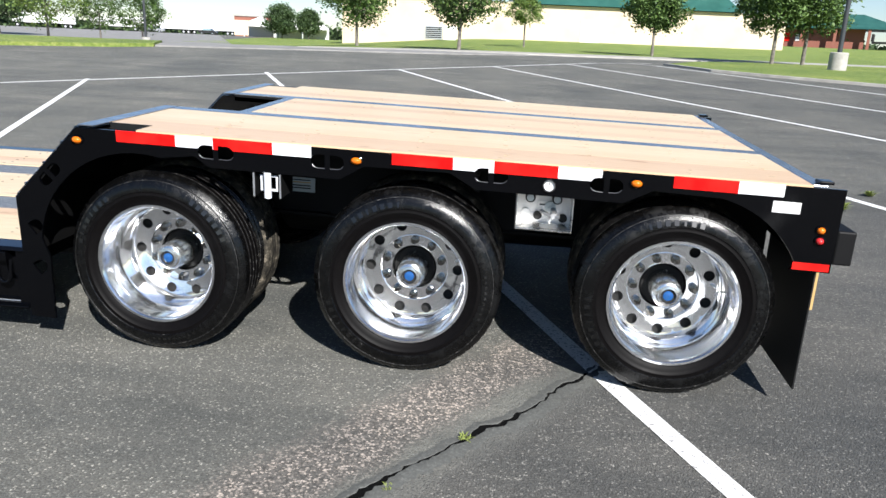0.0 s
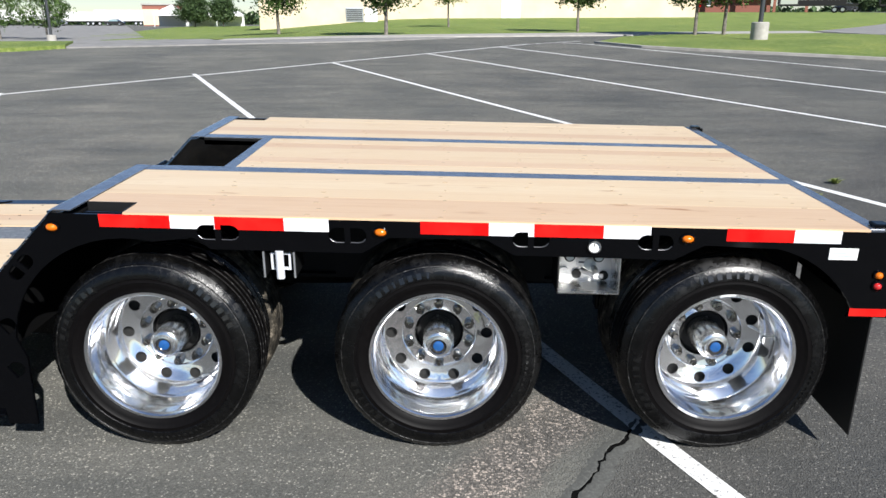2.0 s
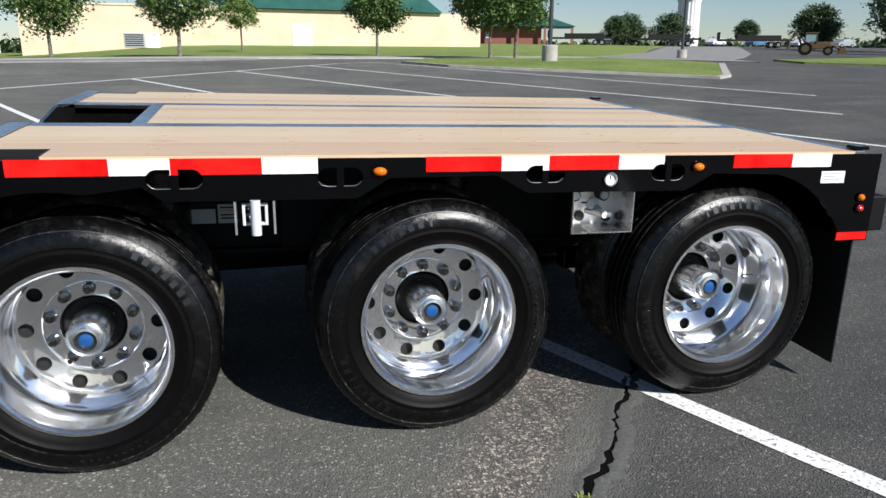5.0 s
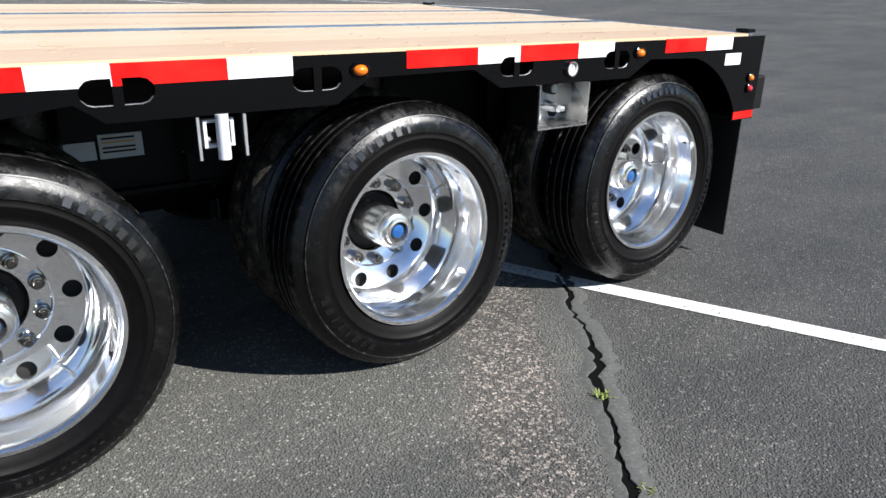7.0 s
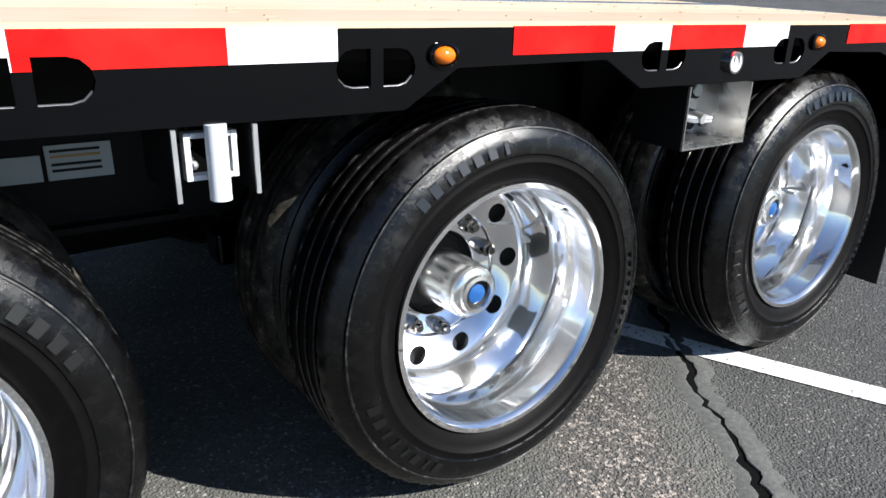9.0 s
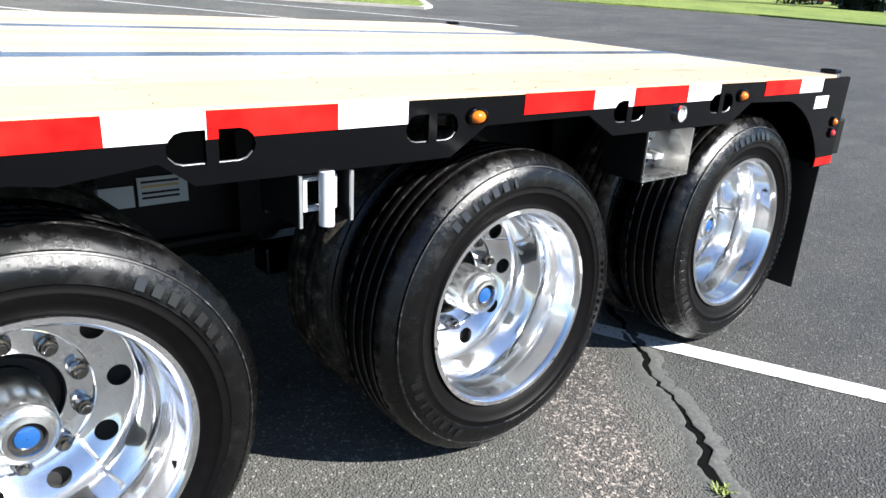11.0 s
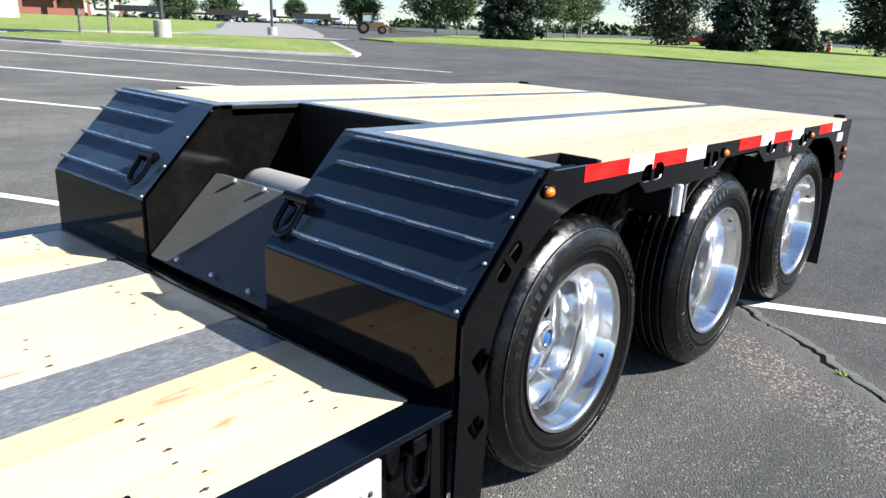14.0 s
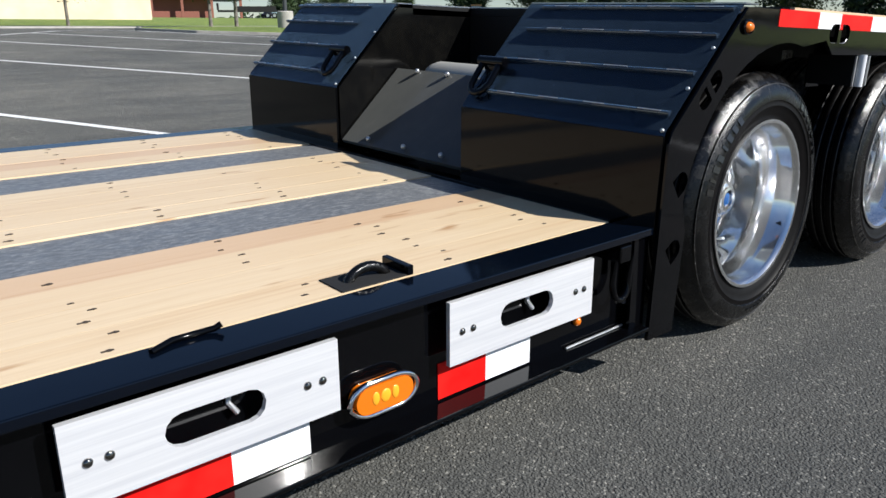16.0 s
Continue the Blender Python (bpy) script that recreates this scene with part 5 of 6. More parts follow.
leaf_a = leaf_material("green_leaves", (0.028, 0.062, 0.014), (0.10, 0.17, 0.035))
leaf_c = leaf_material("yellow_green_leaves", (0.06, 0.12, 0.02), (0.17, 0.23, 0.05))
needle = leaf_material("spruce_needles", (0.008, 0.018, 0.011), (0.038, 0.062, 0.040))
pine = leaf_material("pine_needles", (0.008, 0.015, 0.008), (0.034, 0.048, 0.022))
far_leaf = leaf_material("far_leaves", (0.022, 0.05, 0.016), (0.075, 0.12, 0.04))


def leaf_quads(bm, centre, count, spread, size, r):
    for _ in range(count):
        p = Vector(centre) + Vector((r.gauss(0, 1), r.gauss(0, 1), r.gauss(0, 0.8))) * spread
        q = Euler((r.uniform(-1.0, 1.0), r.uniform(-1.0, 1.0), r.uniform(0, 6.28))).to_quaternion()
        s = size * r.uniform(0.6, 1.3)
        vs = [bm.verts.new(p + q @ Vector(c)) for c in ((-s, 0, 0), (0, -s * 0.55, 0), (s, 0, s * 0.2), (0, s * 0.55, 0))]
        bm.faces.new(vs)


def deciduous(x, y, height, width, trunk_h, seed, mat, label, lift=0.0, clumps=190, per=46, leaf=0.011, core=0):
    r = random.Random(seed)
    root = new("tree")
    z0 = ground_z(x, y) + lift
    root.location = (x, y, z0)
    tagged(root, label, "tree")
    bm = bmesh.new()
    tr = 0.016 * height + 0.015
    top = Vector((r.uniform(-0.1, 0.1), r.uniform(-0.1, 0.1), height * 0.7))
    rod(bm, (0, 0, -0.1), (top.x * 0.3, top.y * 0.3, trunk_h), tr, 10, tr * 0.75)
    rod(bm, (top.x * 0.3, top.y * 0.3, trunk_h), top, tr * 0.75, 8, tr * 0.2)
    ch = height - trunk_h
    cz = trunk_h + ch * 0.46
    for _ in range(9):
        a = r.uniform(0, 6.28)
        z = r.uniform(trunk_h, trunk_h + ch * 0.5)
        rod(bm, (top.x * 0.4, top.y * 0.4, z), (math.cos(a) * width * 0.36, math.sin(a) * width * 0.36, z + r.uniform(0.15, 0.35) * ch), tr * 0.4, 6, tr * 0.1)
    part("trunk", bm, bark, root)
    bm = bmesh.new()
    lob = [(r.uniform(0, 6.28), r.uniform(0.75, 1.2)) for _ in range(6)]
    for _ in range(clumps):
        a, u = r.uniform(0, 6.28), r.uniform(-1, 1)
        rad = math.sqrt(max(0.0, 1 - u * u)) * (0.82 if u > 0 else 1.0)
        k = 1.0 + 0.16 * math.sin(3 * a + lob[0][0]) + 0.12 * math.sin(5 * a + 4 * u + lob[1][0])
        d = r.uniform(0.45, 1.0) ** 0.5
        c = (math.cos(a) * rad * width / 2 * d * k, math.sin(a) * rad * width / 2 * d * k, cz + u * ch * 0.50 * d)
        leaf_quads(bm, c, per, width * 0.06, 0.05 + width * leaf, r)
    for _ in range(core):
        a, u, d = r.uniform(0, 6.28), r.uniform(-1, 1), r.uniform(0.1, 0.74)
        rad = math.sqrt(max(0.0, 1 - u * u)) * width / 2 * d
        leaf_quads(bm, (math.cos(a) * rad, math.sin(a) * rad, cz + u * ch * 0.46 * d), 3, 0.15, 0.06 + width * 0.045, r)
    part("crown", bm, mat, root)
    return root


def spruce(x, y, height, width, seed, label, lift=0.0):
    r = random.Random(seed)
    root = new("spruce_tree")
    root.location = (x, y, ground_z(x, y) + lift)
    tagged(root, label, "tree")
    bm = bmesh.new()
    rod(bm, (0, 0, -0.1), (0, 0, height), 0.16, 8, 0.02)
    part("trunk", bm, bark, root)
    bm = bmesh.new()
    z = 0.35
    while z < height:
        f = 1 - z / height
        reach = width / 2 * (f ** 0.75) * min(1.0, 0.72 + 0.25 * z) + 0.12
        for k in range(12 if f > 0.3 else 8):
            a = r.uniform(0, 6.28)
            ln = reach * r.uniform(0.62, 1.12)
            lift_end = r.uniform(0.02, 0.16)
            n = max(5, int(ln / 0.22))
            for i in range(n):
                t = (i + 0.6) / n
                wide = 0.09 + 0.20 * (1 - abs(t - 0.55))
                c = (math.cos(a) * ln * t, math.sin(a) * ln * t, z - 0.20 * ln * t + lift_end * ln * t * t)
                leaf_quads(bm, c, 12, wide * 0.62, 0.17, r)
        for k in range(26):
            a, d = r.uniform(0, 6.28), reach * r.uniform(0.15, 0.66)
            leaf_quads(bm, (math.cos(a) * d, math.sin(a) * d, z - 0.1 * d), 3, 0.12, 0.42, r)
        z += 0.27 + 0.16 * f
    part("crown", bm, needle, root)
    return root


deciduous(-9.7, 43.4, 5.6, 4.2, 1.25, 1, leaf_a, "full-crowned green shade tree on the lawn", 0.1, 190, 46, 0.011, 120)
deciduous(-2.95, 35.2, 4.6, 3.6, 1.3, 2, leaf_a, "broad green shade tree by the pavement", 0.1, 190, 46, 0.011, 120)
deciduous(-0.2, 52, 3.4, 2.4, 1.4, 3, leaf_c, "small yellow-green young tree near the building", 0.1, 90)
deciduous(6.6, 40.6, 4.1, 3.1, 1.35, 4, leaf_a, "round green young tree on the lawn edge", 0.1, 190, 46, 0.011, 120)
deciduous(10.7, 34.2, 4.4, 3.4, 1.3, 5, leaf_a, "dark green tree on the grass island", 0.13, 190, 46, 0.011, 120)
deciduous(12.1, 34.6, 4.7, 3.4, 1.3, 6, leaf_a, "tall dark green tree with a pale trunk on the island", 0.13, 190, 46, 0.011, 120)
deciduous(-29, 55, 4.2, 3.6, 0.9, 7, leaf_a, "round green tree by the far drive", 0.0, 110)
deciduous(-36, 54, 6.4, 5.4, 1.1, 8, leaf_c, "broad bright green tree on the grass by the drive", 0.0, 150)
deciduous(-33.6, 57, 4.6, 2.9, 1.0, 9, leaf_a, "narrow green tree on the grass by the drive", 0.0, 90)
spruce(49, 40.4, 9.0, 6.6, 11, "broad blue-green spruce on the verge", 0.08)
deciduous(57.6, 30.4, 10.5, 6.6, 0.35, 12, pine, "large dark rounded pine on the verge", 0.08, 330, 50, 0.014, 420)
spruce(53, 22.9, 8.5, 5.0, 13, "dark green spruce with layered boughs", 0.08)
spruce(66, 23.6, 10.0, 6.8, 14, "tall dark spruce further back on the verge", 0.08)
deciduous(73, 16.6, 11.0, 8.0, 0.5, 15, pine, "wide dark pine at the end of the verge", 0.08, 330, 50, 0.014, 420)
for k, (x, y, h, w, th, lab) in enumerate((
        (75, 72, 10.5, 9.5, 1.6, "large leafy tree behind the verge"), (85.5, 58, 9.5, 5.5, 2.2, "slender green tree behind the verge"),
        (99, 64, 10.0, 6.5, 2.4, "green tree at the back of the verge"), (71.4, 82.9, 5.6, 5.6, 1.3, "dark reddish-green small tree"), (62.5, 57.5, 7.0, 4.6, 1.5, "dark rounded tree beside the spruce"),
        (77.5, 55.5, 9.5, 5.0, 2.0, "bright green tree behind the spruce"), (93, 60, 9.0, 4.5, 2.6, "slender tree with a bare trunk"),
        (76.6, 141, 6.2, 7.0, 0.8, "low round tree at the far lot"), (84, 137, 6.4, 7.5, 0.8, "low round tree at the far lot"),
        (69.6, 133, 5.4, 5.0, 0.8, "low bushy tree at the far lot"), (95, 128, 5.0, 4.5, 1.2, "small green tree by the far lane"),
        (104, 118, 4.8, 4.6, 1.2, "small green tree by the far lane"), (-35, 104.8, 4.8, 4.6, 0.8, "round green tree by the far drive"),
        (-31.5, 106, 4.3, 3.6, 0.8, "green tree by the far drive"), (-46, 62, 6.5, 6.0, 1.2, "green tree by the far lot"))):
    deciduous(x, y, h, w, th, 40 + k, far_leaf, lab, 0.0, 210, 44, 0.018, 160)


def far_woods():
    """A low belt of distant trees round the horizon."""
    r = random.Random(77)
    bm = bmesh.new()
    for i in range(2000):
        a = radians(360 * i / 2000)
        d = r.uniform(330, 420)
        x, y = d * math.sin(a), d * math.cos(a)
        h = r.uniform(2.5, 6.0) * (0.75 + 0.35 * math.sin(a * 41) * math.sin(a * 17))
        for k in range(6):
            leaf_quads(bm, (x + r.uniform(-3, 3), y + r.uniform(-3, 3), ground_z(x, y) + h * (k + 0.3) / 6), 9, 1.15, 1.5, r)
    return tagged(new("far_woods", mesh_from(bm, far_leaf, "far_woods")), "low belt of distant green woods on the horizon", "woods", kind="stuff")


far_woods()

def lamp_post(x, y, h, base_r, base_h, label, lift):
    root = new("lamp_post")
    root.location = (x, y, ground_z(x, y) + lift)
    tagged(root, label, "lamp post")
    part("base", lathe_up([(base_r, -0.1), (base_r, base_h - 0.03), (base_r - 0.03, base_h), (0.001, base_h)], 28), concrete, root, "round concrete footing", 40)
    bm = bmesh.new()
    rod(bm, (0, 0, base_h), (0, 0, h), 0.085, 12, 0.055)
    part("pole", bm, pole_paint, root, "dark metal pole")
    bm = boxed(-0.5, 0.5, -0.18, 0.18, h, h + 0.16, bevel=0.02)
    part("lamp_head", bm, pole_paint, root)


def lathe_up(profile, n):
    bm = lathe(profile, n)
    for vv in bm.verts:
        vv.co = Vector((vv.co.x, -vv.co.z, vv.co.y))
    return bm


lamp_post(11.4, 28.9, 9.0, 0.31, 0.56, "dark lamp post on a round concrete footing on the grass island", 0.13)
lamp_post(24.5, 40.0, 9.0, 0.28, 0.5, "dark lamp post on a small concrete footing beside the lane", 0.0)
lamp_post(-24.5, 47.0, 9.0, 0.28, 0.5, "grey lamp post by the far drive", 0.0)


def store_building():
    root = new("store_building")
    ox, oy = 6.0, 80.3
    ang = math.atan2(80.5 - 76.2, 25.4 + 18.85)
    root.location = (ox, oy, 1.9)
    root.rotation_euler = (0, 0, ang)
    tagged(root, "tan stucco store building with a green metal roof", "building")
    x0, x1 = -25.5, 20.0
    part("wall", boxed(x0, x1, 0, 25, -1.0, 3.95), stucco, root, "tan stucco wall")
    part("coping", boxed(x0 - 0.1, -7.0, -0.1, 25.1, 3.95, 4.12), stucco, root)
    bm = bmesh.new()
    lo = [(-8, -0.5, 4.0), (15.3, -0.5, 4.0), (16.5, 30, 4.0), (-9, 30, 4.0)]
    hi = [(-7, 1.6, 5.5), (14.2, 1.6, 5.5), (14.2, 28, 5.5), (-7, 28, 5.5)]
    a = [bm.verts.new(p) for p in lo]
    b = [bm.verts.new(p) for p in hi]
    for i in range(4):
        bm.faces.new((a[i], a[(i + 1) % 4], b[(i + 1) % 4], b[i]))
    bm.faces.new(b)
    part("roof", bm, green_roof, root, "green metal mansard roof")
    part("clerestory", boxed(-6.5, 13.7, 1.9, 27, 5.5, 6.75), green_roof, root)
    for i in range(16):
        x = -6.2 + i * 1.25
        w = part("window", boxed(x, x + 1.0, 1.82, 1.9, 5.62, 6.55), white_metal, root)
        part("pane", boxed(x + 0.08, x + 0.92, 1.80, 1.86, 5.7, 6.47), window_glass, w)
    bm = bmesh.new()
    lo = [(-8, 0.9, 6.75), (14.6, 0.9, 6.75), (14.6, 29, 6.75), (-8, 29, 6.75)]
    hi = [(-3, 9, 9.6), (10.8, 9, 9.6), (10.8, 20, 9.6), (-3, 20, 9.6)]
    a = [bm.verts.new(p) for p in lo]
    b = [bm.verts.new(p) for p in hi]
    for i in range(4):
        bm.faces.new((a[i], a[(i + 1) % 4], b[(i + 1) % 4], b[i]))
    bm.faces.new(b)
    bm.faces.new(a)
    part("upper_roof", bm, green_roof, root, "green hipped metal roof")
    part("door", boxed(-0.9, 1.1, -0.06, 0.0, 0.1, 2.65), white_metal, root, "white service door")


store_building()


# ---- far things ----
car_paints = [material("white_car_paint", (0.7, 0.71, 0.72), 0.2, 0.0, 0.6), material("blue_car_paint", (0.06, 0.16, 0.28), 0.2, 0.0, 0.6), material("dark_car_paint", (0.02, 0.021, 0.025), 0.2, 0.0, 0.6), material("silver_car_paint", (0.42, 0.43, 0.44), 0.25, 0.4, 0.6)]
loader_yellow = material("dusty_yellow_paint", (0.115, 0.070, 0.026), 0.6)
rim_brown = material("dirty_rim", (0.09, 0.06, 0.03), 0.7)
canvas = material("white_canvas", (0.75, 0.75, 0.73), 0.8)


def wheel_part(root, x, y, r, w, rim_mat=galv):
    bm = bmesh.new()
    rod(bm, (x, y - w / 2, r), (x, y + w / 2, r), r, 20)
    wh = part("wheel", bm, rubber, root, smooth=40)
    bm = bmesh.new()
    rod(bm, (x, y - w / 2 - 0.012, r), (x, y + w / 2 + 0.012, r), r * 0.55, 16)
    part("rim", bm, rim_mat, wh)


def parked_car(x, y, turn, paint, label):
    root = new("parked_car")
    root.matrix_basis = Matrix.Translation((x, y, ground_z(x, y))) @ pose(0, 0, 0, 0, 0, turn)
    tagged(root, label, "car", "cars in the far lot")
    prof = [(-2.2, 0.35), (-2.2, 0.75), (-1.95, 0.95), (-1.35, 1.0), (-0.75, 1.45), (0.7, 1.48), (1.45, 1.02), (2.15, 0.9), (2.25, 0.6), (2.25, 0.35)]
    bm = plate(prof, -0.85, 0.85)
    part("body", bm, paint, root)
    glass = [(-1.2, 1.02), (-0.72, 1.38), (0.66, 1.41), (1.25, 1.04)]
    part("window", plate(glass, -0.865, 0.865), window_glass, root, "dark side glass")
    for wx in (-1.35, 1.35):
        for wy in (-0.78, 0.78):
            wheel_part(root, wx, wy, 0.33, 0.22)


for k, (x, y, turn, p) in enumerate(((78, 124, 20, 2), (84, 122, 25, 0), (90.4, 119, 20, 1), (96, 114, 15, 0), (101, 110, 10, 3), (66, 131, 30, 2), (-92, 178, 10, 3), (-81, 184, 5, 2), (-70, 186, 12, 0))):
    parked_car(x, y, turn, car_paints[p], ("white", "blue", "black", "silver")[p] + " parked car in the far lot")


def box_trailer(x, y, turn, length, height, label):
    root = new("box_trailer")
    root.matrix_basis = Matrix.Translation((x, y, ground_z(x, y))) @ pose(0, 0, 0, 0, 0, turn)
    tagged(root, label, "trailer", "white trucks in the far lot")
    part("box", boxed(-length / 2, length / 2, -1.25, 1.25, 1.1, height, bevel=0.05), white_metal, root)
    part("chassis", boxed(-length / 2 + 0.3, length / 2 - 0.3, -0.5, 0.5, 0.8, 1.1), dark, root)
    for wx in (length / 2 - 1.2, length / 2 - 2.4, -length / 2 + 1.0):
        for wy in (-1.0, 1.0):
            wheel_part(root, wx, wy, 0.5, 0.3)


for x, y, turn, ln, h in ((-107, 188, 24, 13, 3.6), (-96, 195, 20, 11, 3.3), (-86, 199, 22, 12, 3.8), (-76, 203, 18, 9, 3.0), (-122, 180, 30, 14, 3.5)):
    box_trailer(x, y, turn, ln, h, "white box trailer parked across the far lot")


def tent(x, y, w, h, turn):
    root = new("canopy_tent")
    root.matrix_basis = Matrix.Translation((x, y, ground_z(x, y))) @ pose(0, 0, 0, 0, 0, turn)
    tagged(root, "white peaked canvas canopy tent by the drive", "tent", "tents by the drive")
    bm = bmesh.new()
    c = [bm.verts.new(p) for p in ((-w / 2, -w / 2, h * 0.62), (w / 2, -w / 2, h * 0.62), (w / 2, w / 2, h * 0.62), (-w / 2, w / 2, h * 0.62))]
    d = [bm.verts.new((v.co.x, v.co.y, h * 0.5)) for v in c]
    t = bm.verts.new((0, 0, h))
    for i in range(4):
        bm.faces.new((c[i], c[(i + 1) % 4], t))
        bm.faces.new((c[i], c[(i + 1) % 4], d[(i + 1) % 4], d[i]))
    part("canopy", bm, canvas, root)
    for sx in (-1, 1):
        for sy in (-1, 1):
            bm = bmesh.new()
            rod(bm, (sx * w / 2, sy * w / 2, 0), (sx * w / 2, sy * w / 2, h * 0.62), 0.06, 8)
            part("leg", bm, white_metal, root)
    part("back_wall", boxed(-w / 2, w / 2, w / 2 - 0.03, w / 2, 0.05, h * 0.55), canvas, root)


for x, y, w, h in ((-41.2, 113.4, 4.4, 3.1), (-37.0, 114.8, 4.0, 2.7), (-33.4, 116, 3.8, 2.9)):
    tent(x, y, w, h, 12)


def brick_block(x, y, w, d, h, turn):
    root = new("brick_building")
    root.matrix_basis = Matrix.Translation((x, y, ground_z(x, y))) @ pose(0, 0, 0, 0, 0, turn)
    tagged(root, "low red brick building with tan panels in the distance", "building")
    part("wall", boxed(-w / 2, w / 2, 0, d, -0.3, h), brick_red, root)
    part("panel", boxed(-w / 2 - 0.05, -w * 0.12, -0.08, 0, 0.2, h * 0.8), stucco, root)
    part("roof", boxed(-w / 2 - 0.2, w / 2 + 0.2, -0.2, d + 0.2, h, h + 0.25), concrete, root)
    for k in range(4):
        wx = -w * 0.05 + k * w * 0.13
        part("window", boxed(wx, wx + w * 0.07, -0.05, 0, h * 0.35, h * 0.7), window_glass, root)


brick_block(-53, 142, 7.5, 9, 3.7, 18)


def pavilion(x, y, turn):
    root = new("entrance_pavilion")
    root.matrix_basis = Matrix.Translation((x, y, ground_z(x, y))) @ pose(0, 0, 0, 0, 0, turn)
    tagged(root, "brick garden pavilion with a green metal hip roof", "building")
    part("wall", boxed(-8.5, 4.0, 0.5, 9, -0.3, 3.0), brick_red, root)
    bm = bmesh.new()
    a = [bm.verts.new(p) for p in ((-9.5, -1.2, 2.9), (9.5, -1.2, 2.9), (9.5, 10, 2.9), (-9.5, 10, 2.9))]
    b = [bm.verts.new(p) for p in ((-1, 4, 5.2), (3.5, 4, 5.2))]
    bm.faces.new((a[0], a[1], b[1], b[0]))
    bm.faces.new((a[1], a[2], b[1]))
    bm.faces.new((a[2], a[3], b[0], b[1]))
    bm.faces.new((a[3], a[0], b[0]))
    bm.faces.new(a)
    part("roof", bm, green_roof, root)
    for k in range(5):
        px = -9.0 + k * 4.5
        part("post", boxed(px - 0.2, px + 0.2, -1.0, -0.6, -0.3, 2.9), brick_red, root)
    part("sign", boxed(-7.6, -6.2, 0.40, 0.5, 0.9, 2.2), tape_red, root, "red panel")
    part("sign", boxed(-5.4, -4.8, 0.40, 0.5, 1.0, 2.0), white_label, root, "white panel")


pavilion(45.5, 122, -20)


def water_tower(x, y):
    root = new("water_tower")
    root.location = (x, y, ground_z(x, y))
    tagged(root, "white fluted column water tower beyond the lot", "water tower")
    bm = lathe_up([(5.4, -0.5), (4.7, 2.5), (4.5, 20), (5.0, 21.5), (9.5, 25.0), (10.2, 27.0)], 40)
    for v in bm.verts:
        a = math.atan2(v.co.y, v.co.x)
        k = 1 + 0.03 * math.cos(20 * a)
        v.co.x *= k
        v.co.y *= k
    part("column", bm, white_metal, root, smooth=30)
    part("tank", lathe_up([(10.2, 27.0), (10.4, 31), (8.0, 35), (0.01, 37)], 40), white_metal, root, smooth=50)


water_tower(188.4, 292.3)


def backhoe(x, y, turn):
    root = new("backhoe_loader")
    root.matrix_basis = Matrix.Translation((x, y, ground_z(x, y))) @ pose(0, 0, 0, 0, 0, turn) @ Matrix.Scale(0.78, 4)
    tagged(root, "dusty yellow backhoe loader parked on the verge", "loader")
    part("body", boxed(-1.2, 1.6, -0.5, 0.5, 0.7, 1.45, bevel=0.06), loader_yellow, root)
    cab = part("cab", boxed(-1.1, 0.25, -0.62, 0.62, 2.35, 2.48, bevel=0.03), loader_yellow, root)
    for cx in (-1.05, 0.2):
        for cy in (-0.57, 0.57):
            part("post", boxed(cx - 0.04, cx + 0.04, cy - 0.04, cy + 0.04, 1.4, 2.35), dark, cab)
    part("cab_glass", boxed(-1.0, 0.15, -0.54, 0.54, 1.5, 2.3), window_glass, cab)
    for wx, r in ((-0.95, 0.72), (1.35, 0.5)):
        for wy in (-0.75, 0.75):
            wheel_part(root, wx, wy, r, 0.4, rim_brown)
    bm = bmesh.new()
    tube(bm, [(1.2, 0.0, 1.2), (2.1, 0, 1.0), (2.6, 0, 0.55)], 0.13, 8)
    part("loader_arm", bm, loader_yellow, root)
    part("bucket", plate([(2.4, 0.12), (3.3, 0.12), (3.0, 0.75), (2.5, 0.85)], -1.0, 1.0), loader_yellow, root)
    bm = bmesh.new()
    tube(bm, [(-1.3, 0, 1.0), (-1.9, 0, 2.3), (-2.6, 0, 1.7), (-2.7, 0, 0.6)], 0.12, 8)
    part("digger_arm", bm, loader_yellow, root)


backhoe(48.3, 56.6, -40)


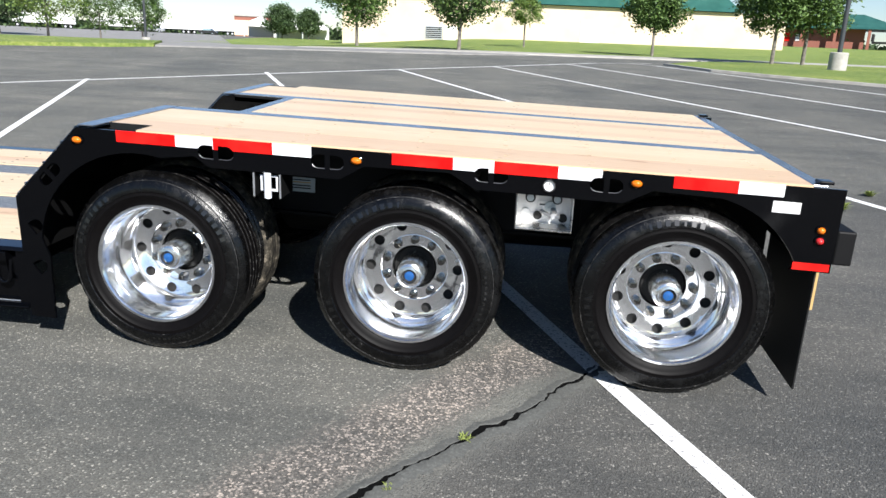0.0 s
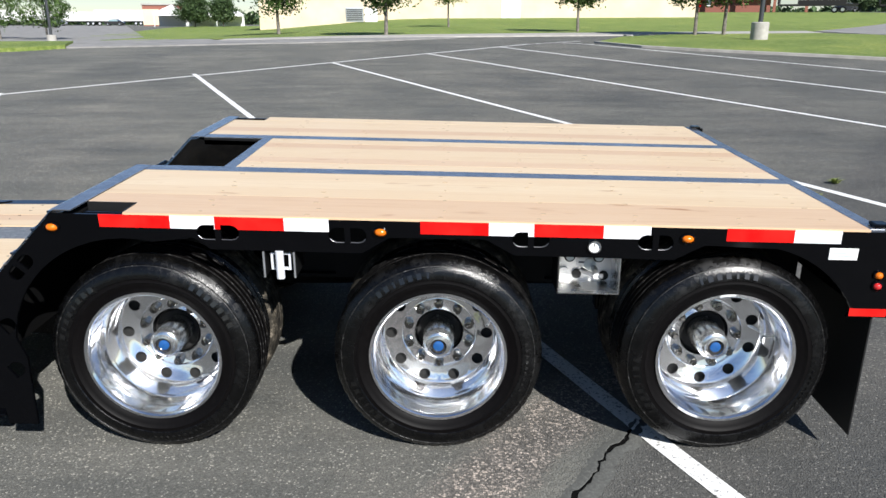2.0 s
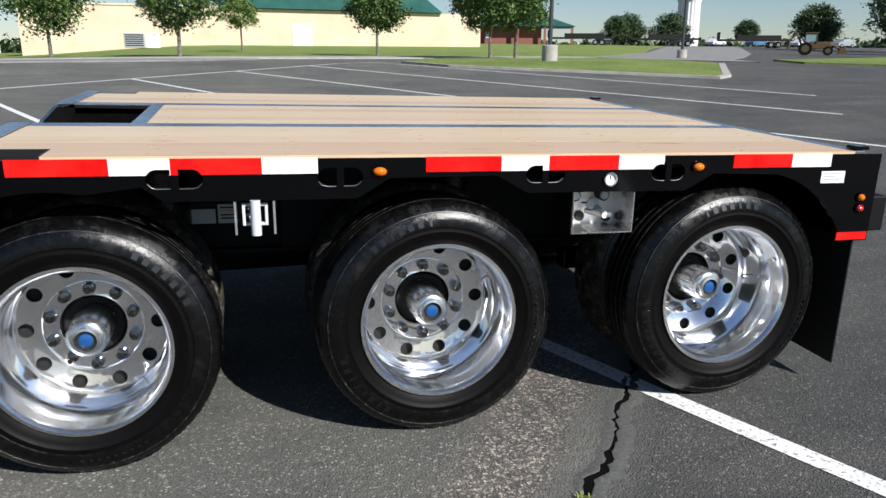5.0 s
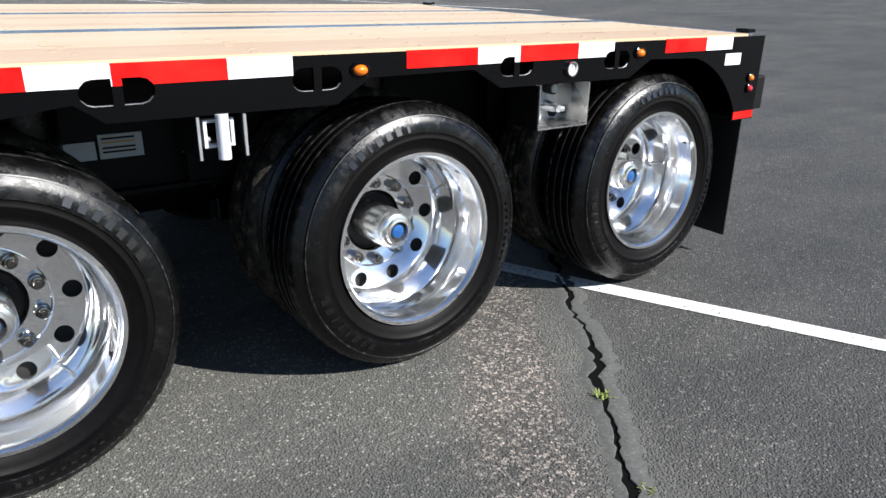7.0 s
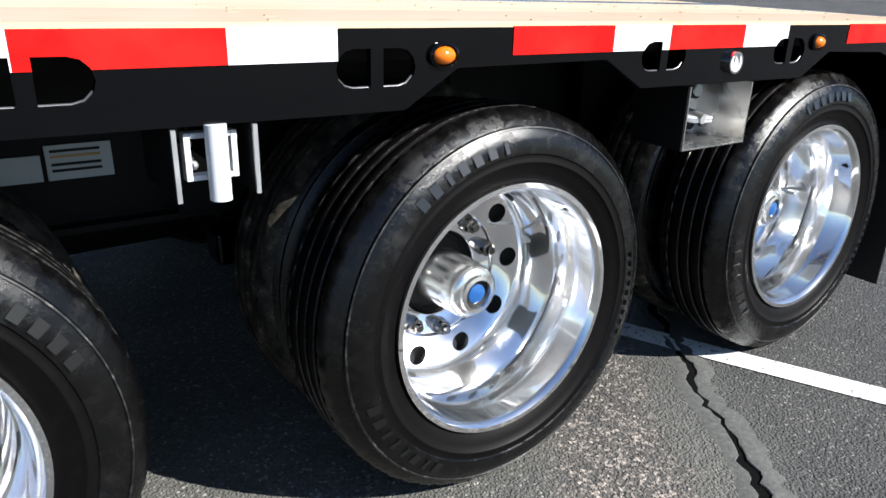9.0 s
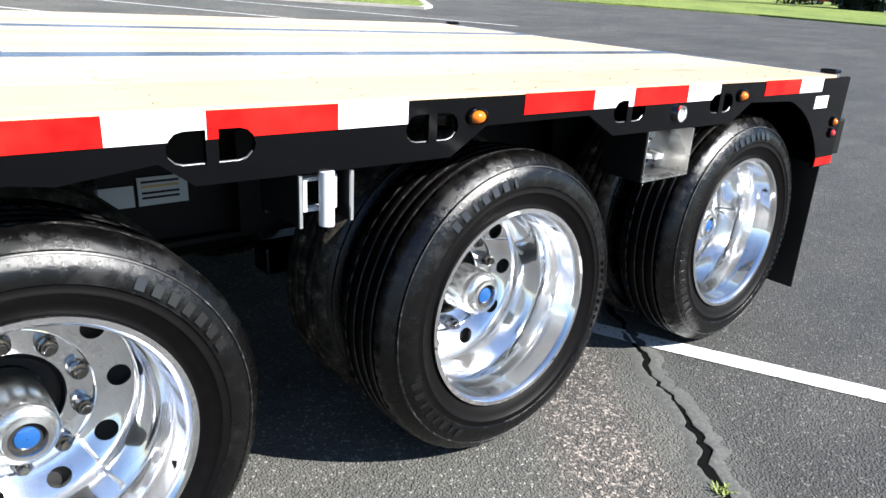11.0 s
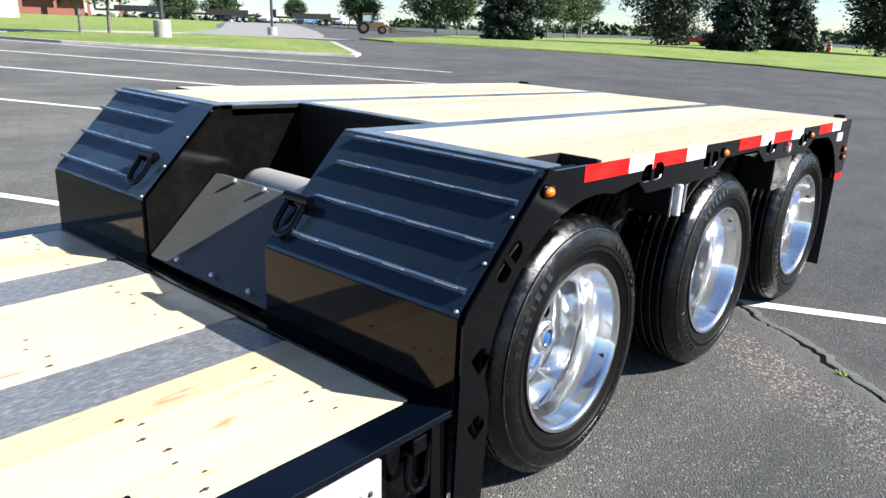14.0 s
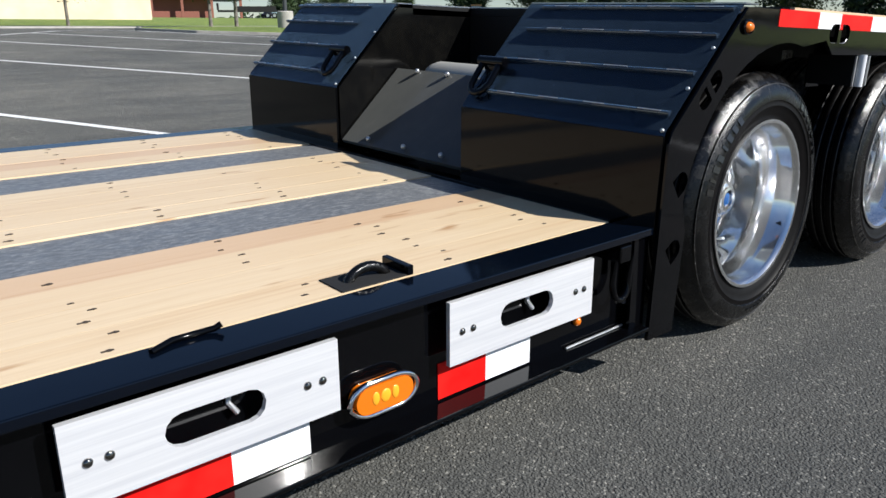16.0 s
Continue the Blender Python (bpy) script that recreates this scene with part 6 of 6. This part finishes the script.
def flatbed(x, y, turn, label):
    root = new("flatbed_trailer")
    root.matrix_basis = Matrix.Translation((x, y, ground_z(x, y))) @ pose(0, 0, 0, 0, 0, turn)
    tagged(root, label, "trailer", "flatbeds in the far lot")
    part("deck", boxed(-5, 5, -1.2, 1.2, 0.95, 1.2), dark, root)
    part("ramp", boxed(-5.1, -4.9, -1.1, 1.1, 1.2, 2.2), dark, root)
    part("load", boxed(-2.5, 3.5, -1.0, 1.0, 1.2, 1.75), dark, root)
    for wx in (2.2, 3.2):
        for wy in (-1.0, 1.0):
            wheel_part(root, wx, wy, 0.42, 0.26)


for x, y in ((51, 109), (62, 103), (73, 97)):
    flatbed(x, y, -28, "black flatbed trailer parked along the far lane")


def utility_unit(x, y):
    root = new("utility_cabinet")
    root.matrix_basis = Matrix.Translation((x, y, ground_z(x, y) + 0.1)) @ pose(0, 0, 0, 0, 0, 6)
    tagged(root, "grey outdoor cooling unit beside the store wall", "cooling unit")
    part("case", boxed(-1.5, 0.2, -0.5, 0.5, 0, 1.3, bevel=0.03), galv, root)
    part("case", boxed(0.3, 1.5, -0.5, 0.5, 0, 1.25, bevel=0.03), white_metal, root)
    for k in range(6):
        part("slat", boxed(-1.4, 0.1, -0.53, -0.5, 0.15 + k * 0.18, 0.24 + k * 0.18), dark, root)


utility_unit(-8.6, 73.8)


def traffic_barrel(x, y):
    root = part("traffic_barrel", lathe_up([(0.30, 0.0), (0.30, 0.06), (0.25, 0.07), (0.20, 0.95), (0.05, 1.0)], 20), orange_plastic, None, smooth=40)
    root.location = (x, y, ground_z(x, y) + 0.08)
    tagged(root, "small orange plastic traffic barrel on the far verge", "traffic barrel")
    for z, r in ((0.35, 0.240), (0.68, 0.222)):
        part("stripe", lathe_up([(r, z), (r - 0.012, z + 0.14)], 20), white_metal, root, "white reflective stripe")


orange_plastic = material("orange_plastic", (0.75, 0.16, 0.03), 0.5)
traffic_barrel(74.2, 22.6)
traffic_barrel(75.4, 22.2)
parked_car(70.4, 32.9, 100, material("red_car_paint", (0.42, 0.02, 0.02), 0.25, 0.0, 0.6), "red parked car beyond the verge")
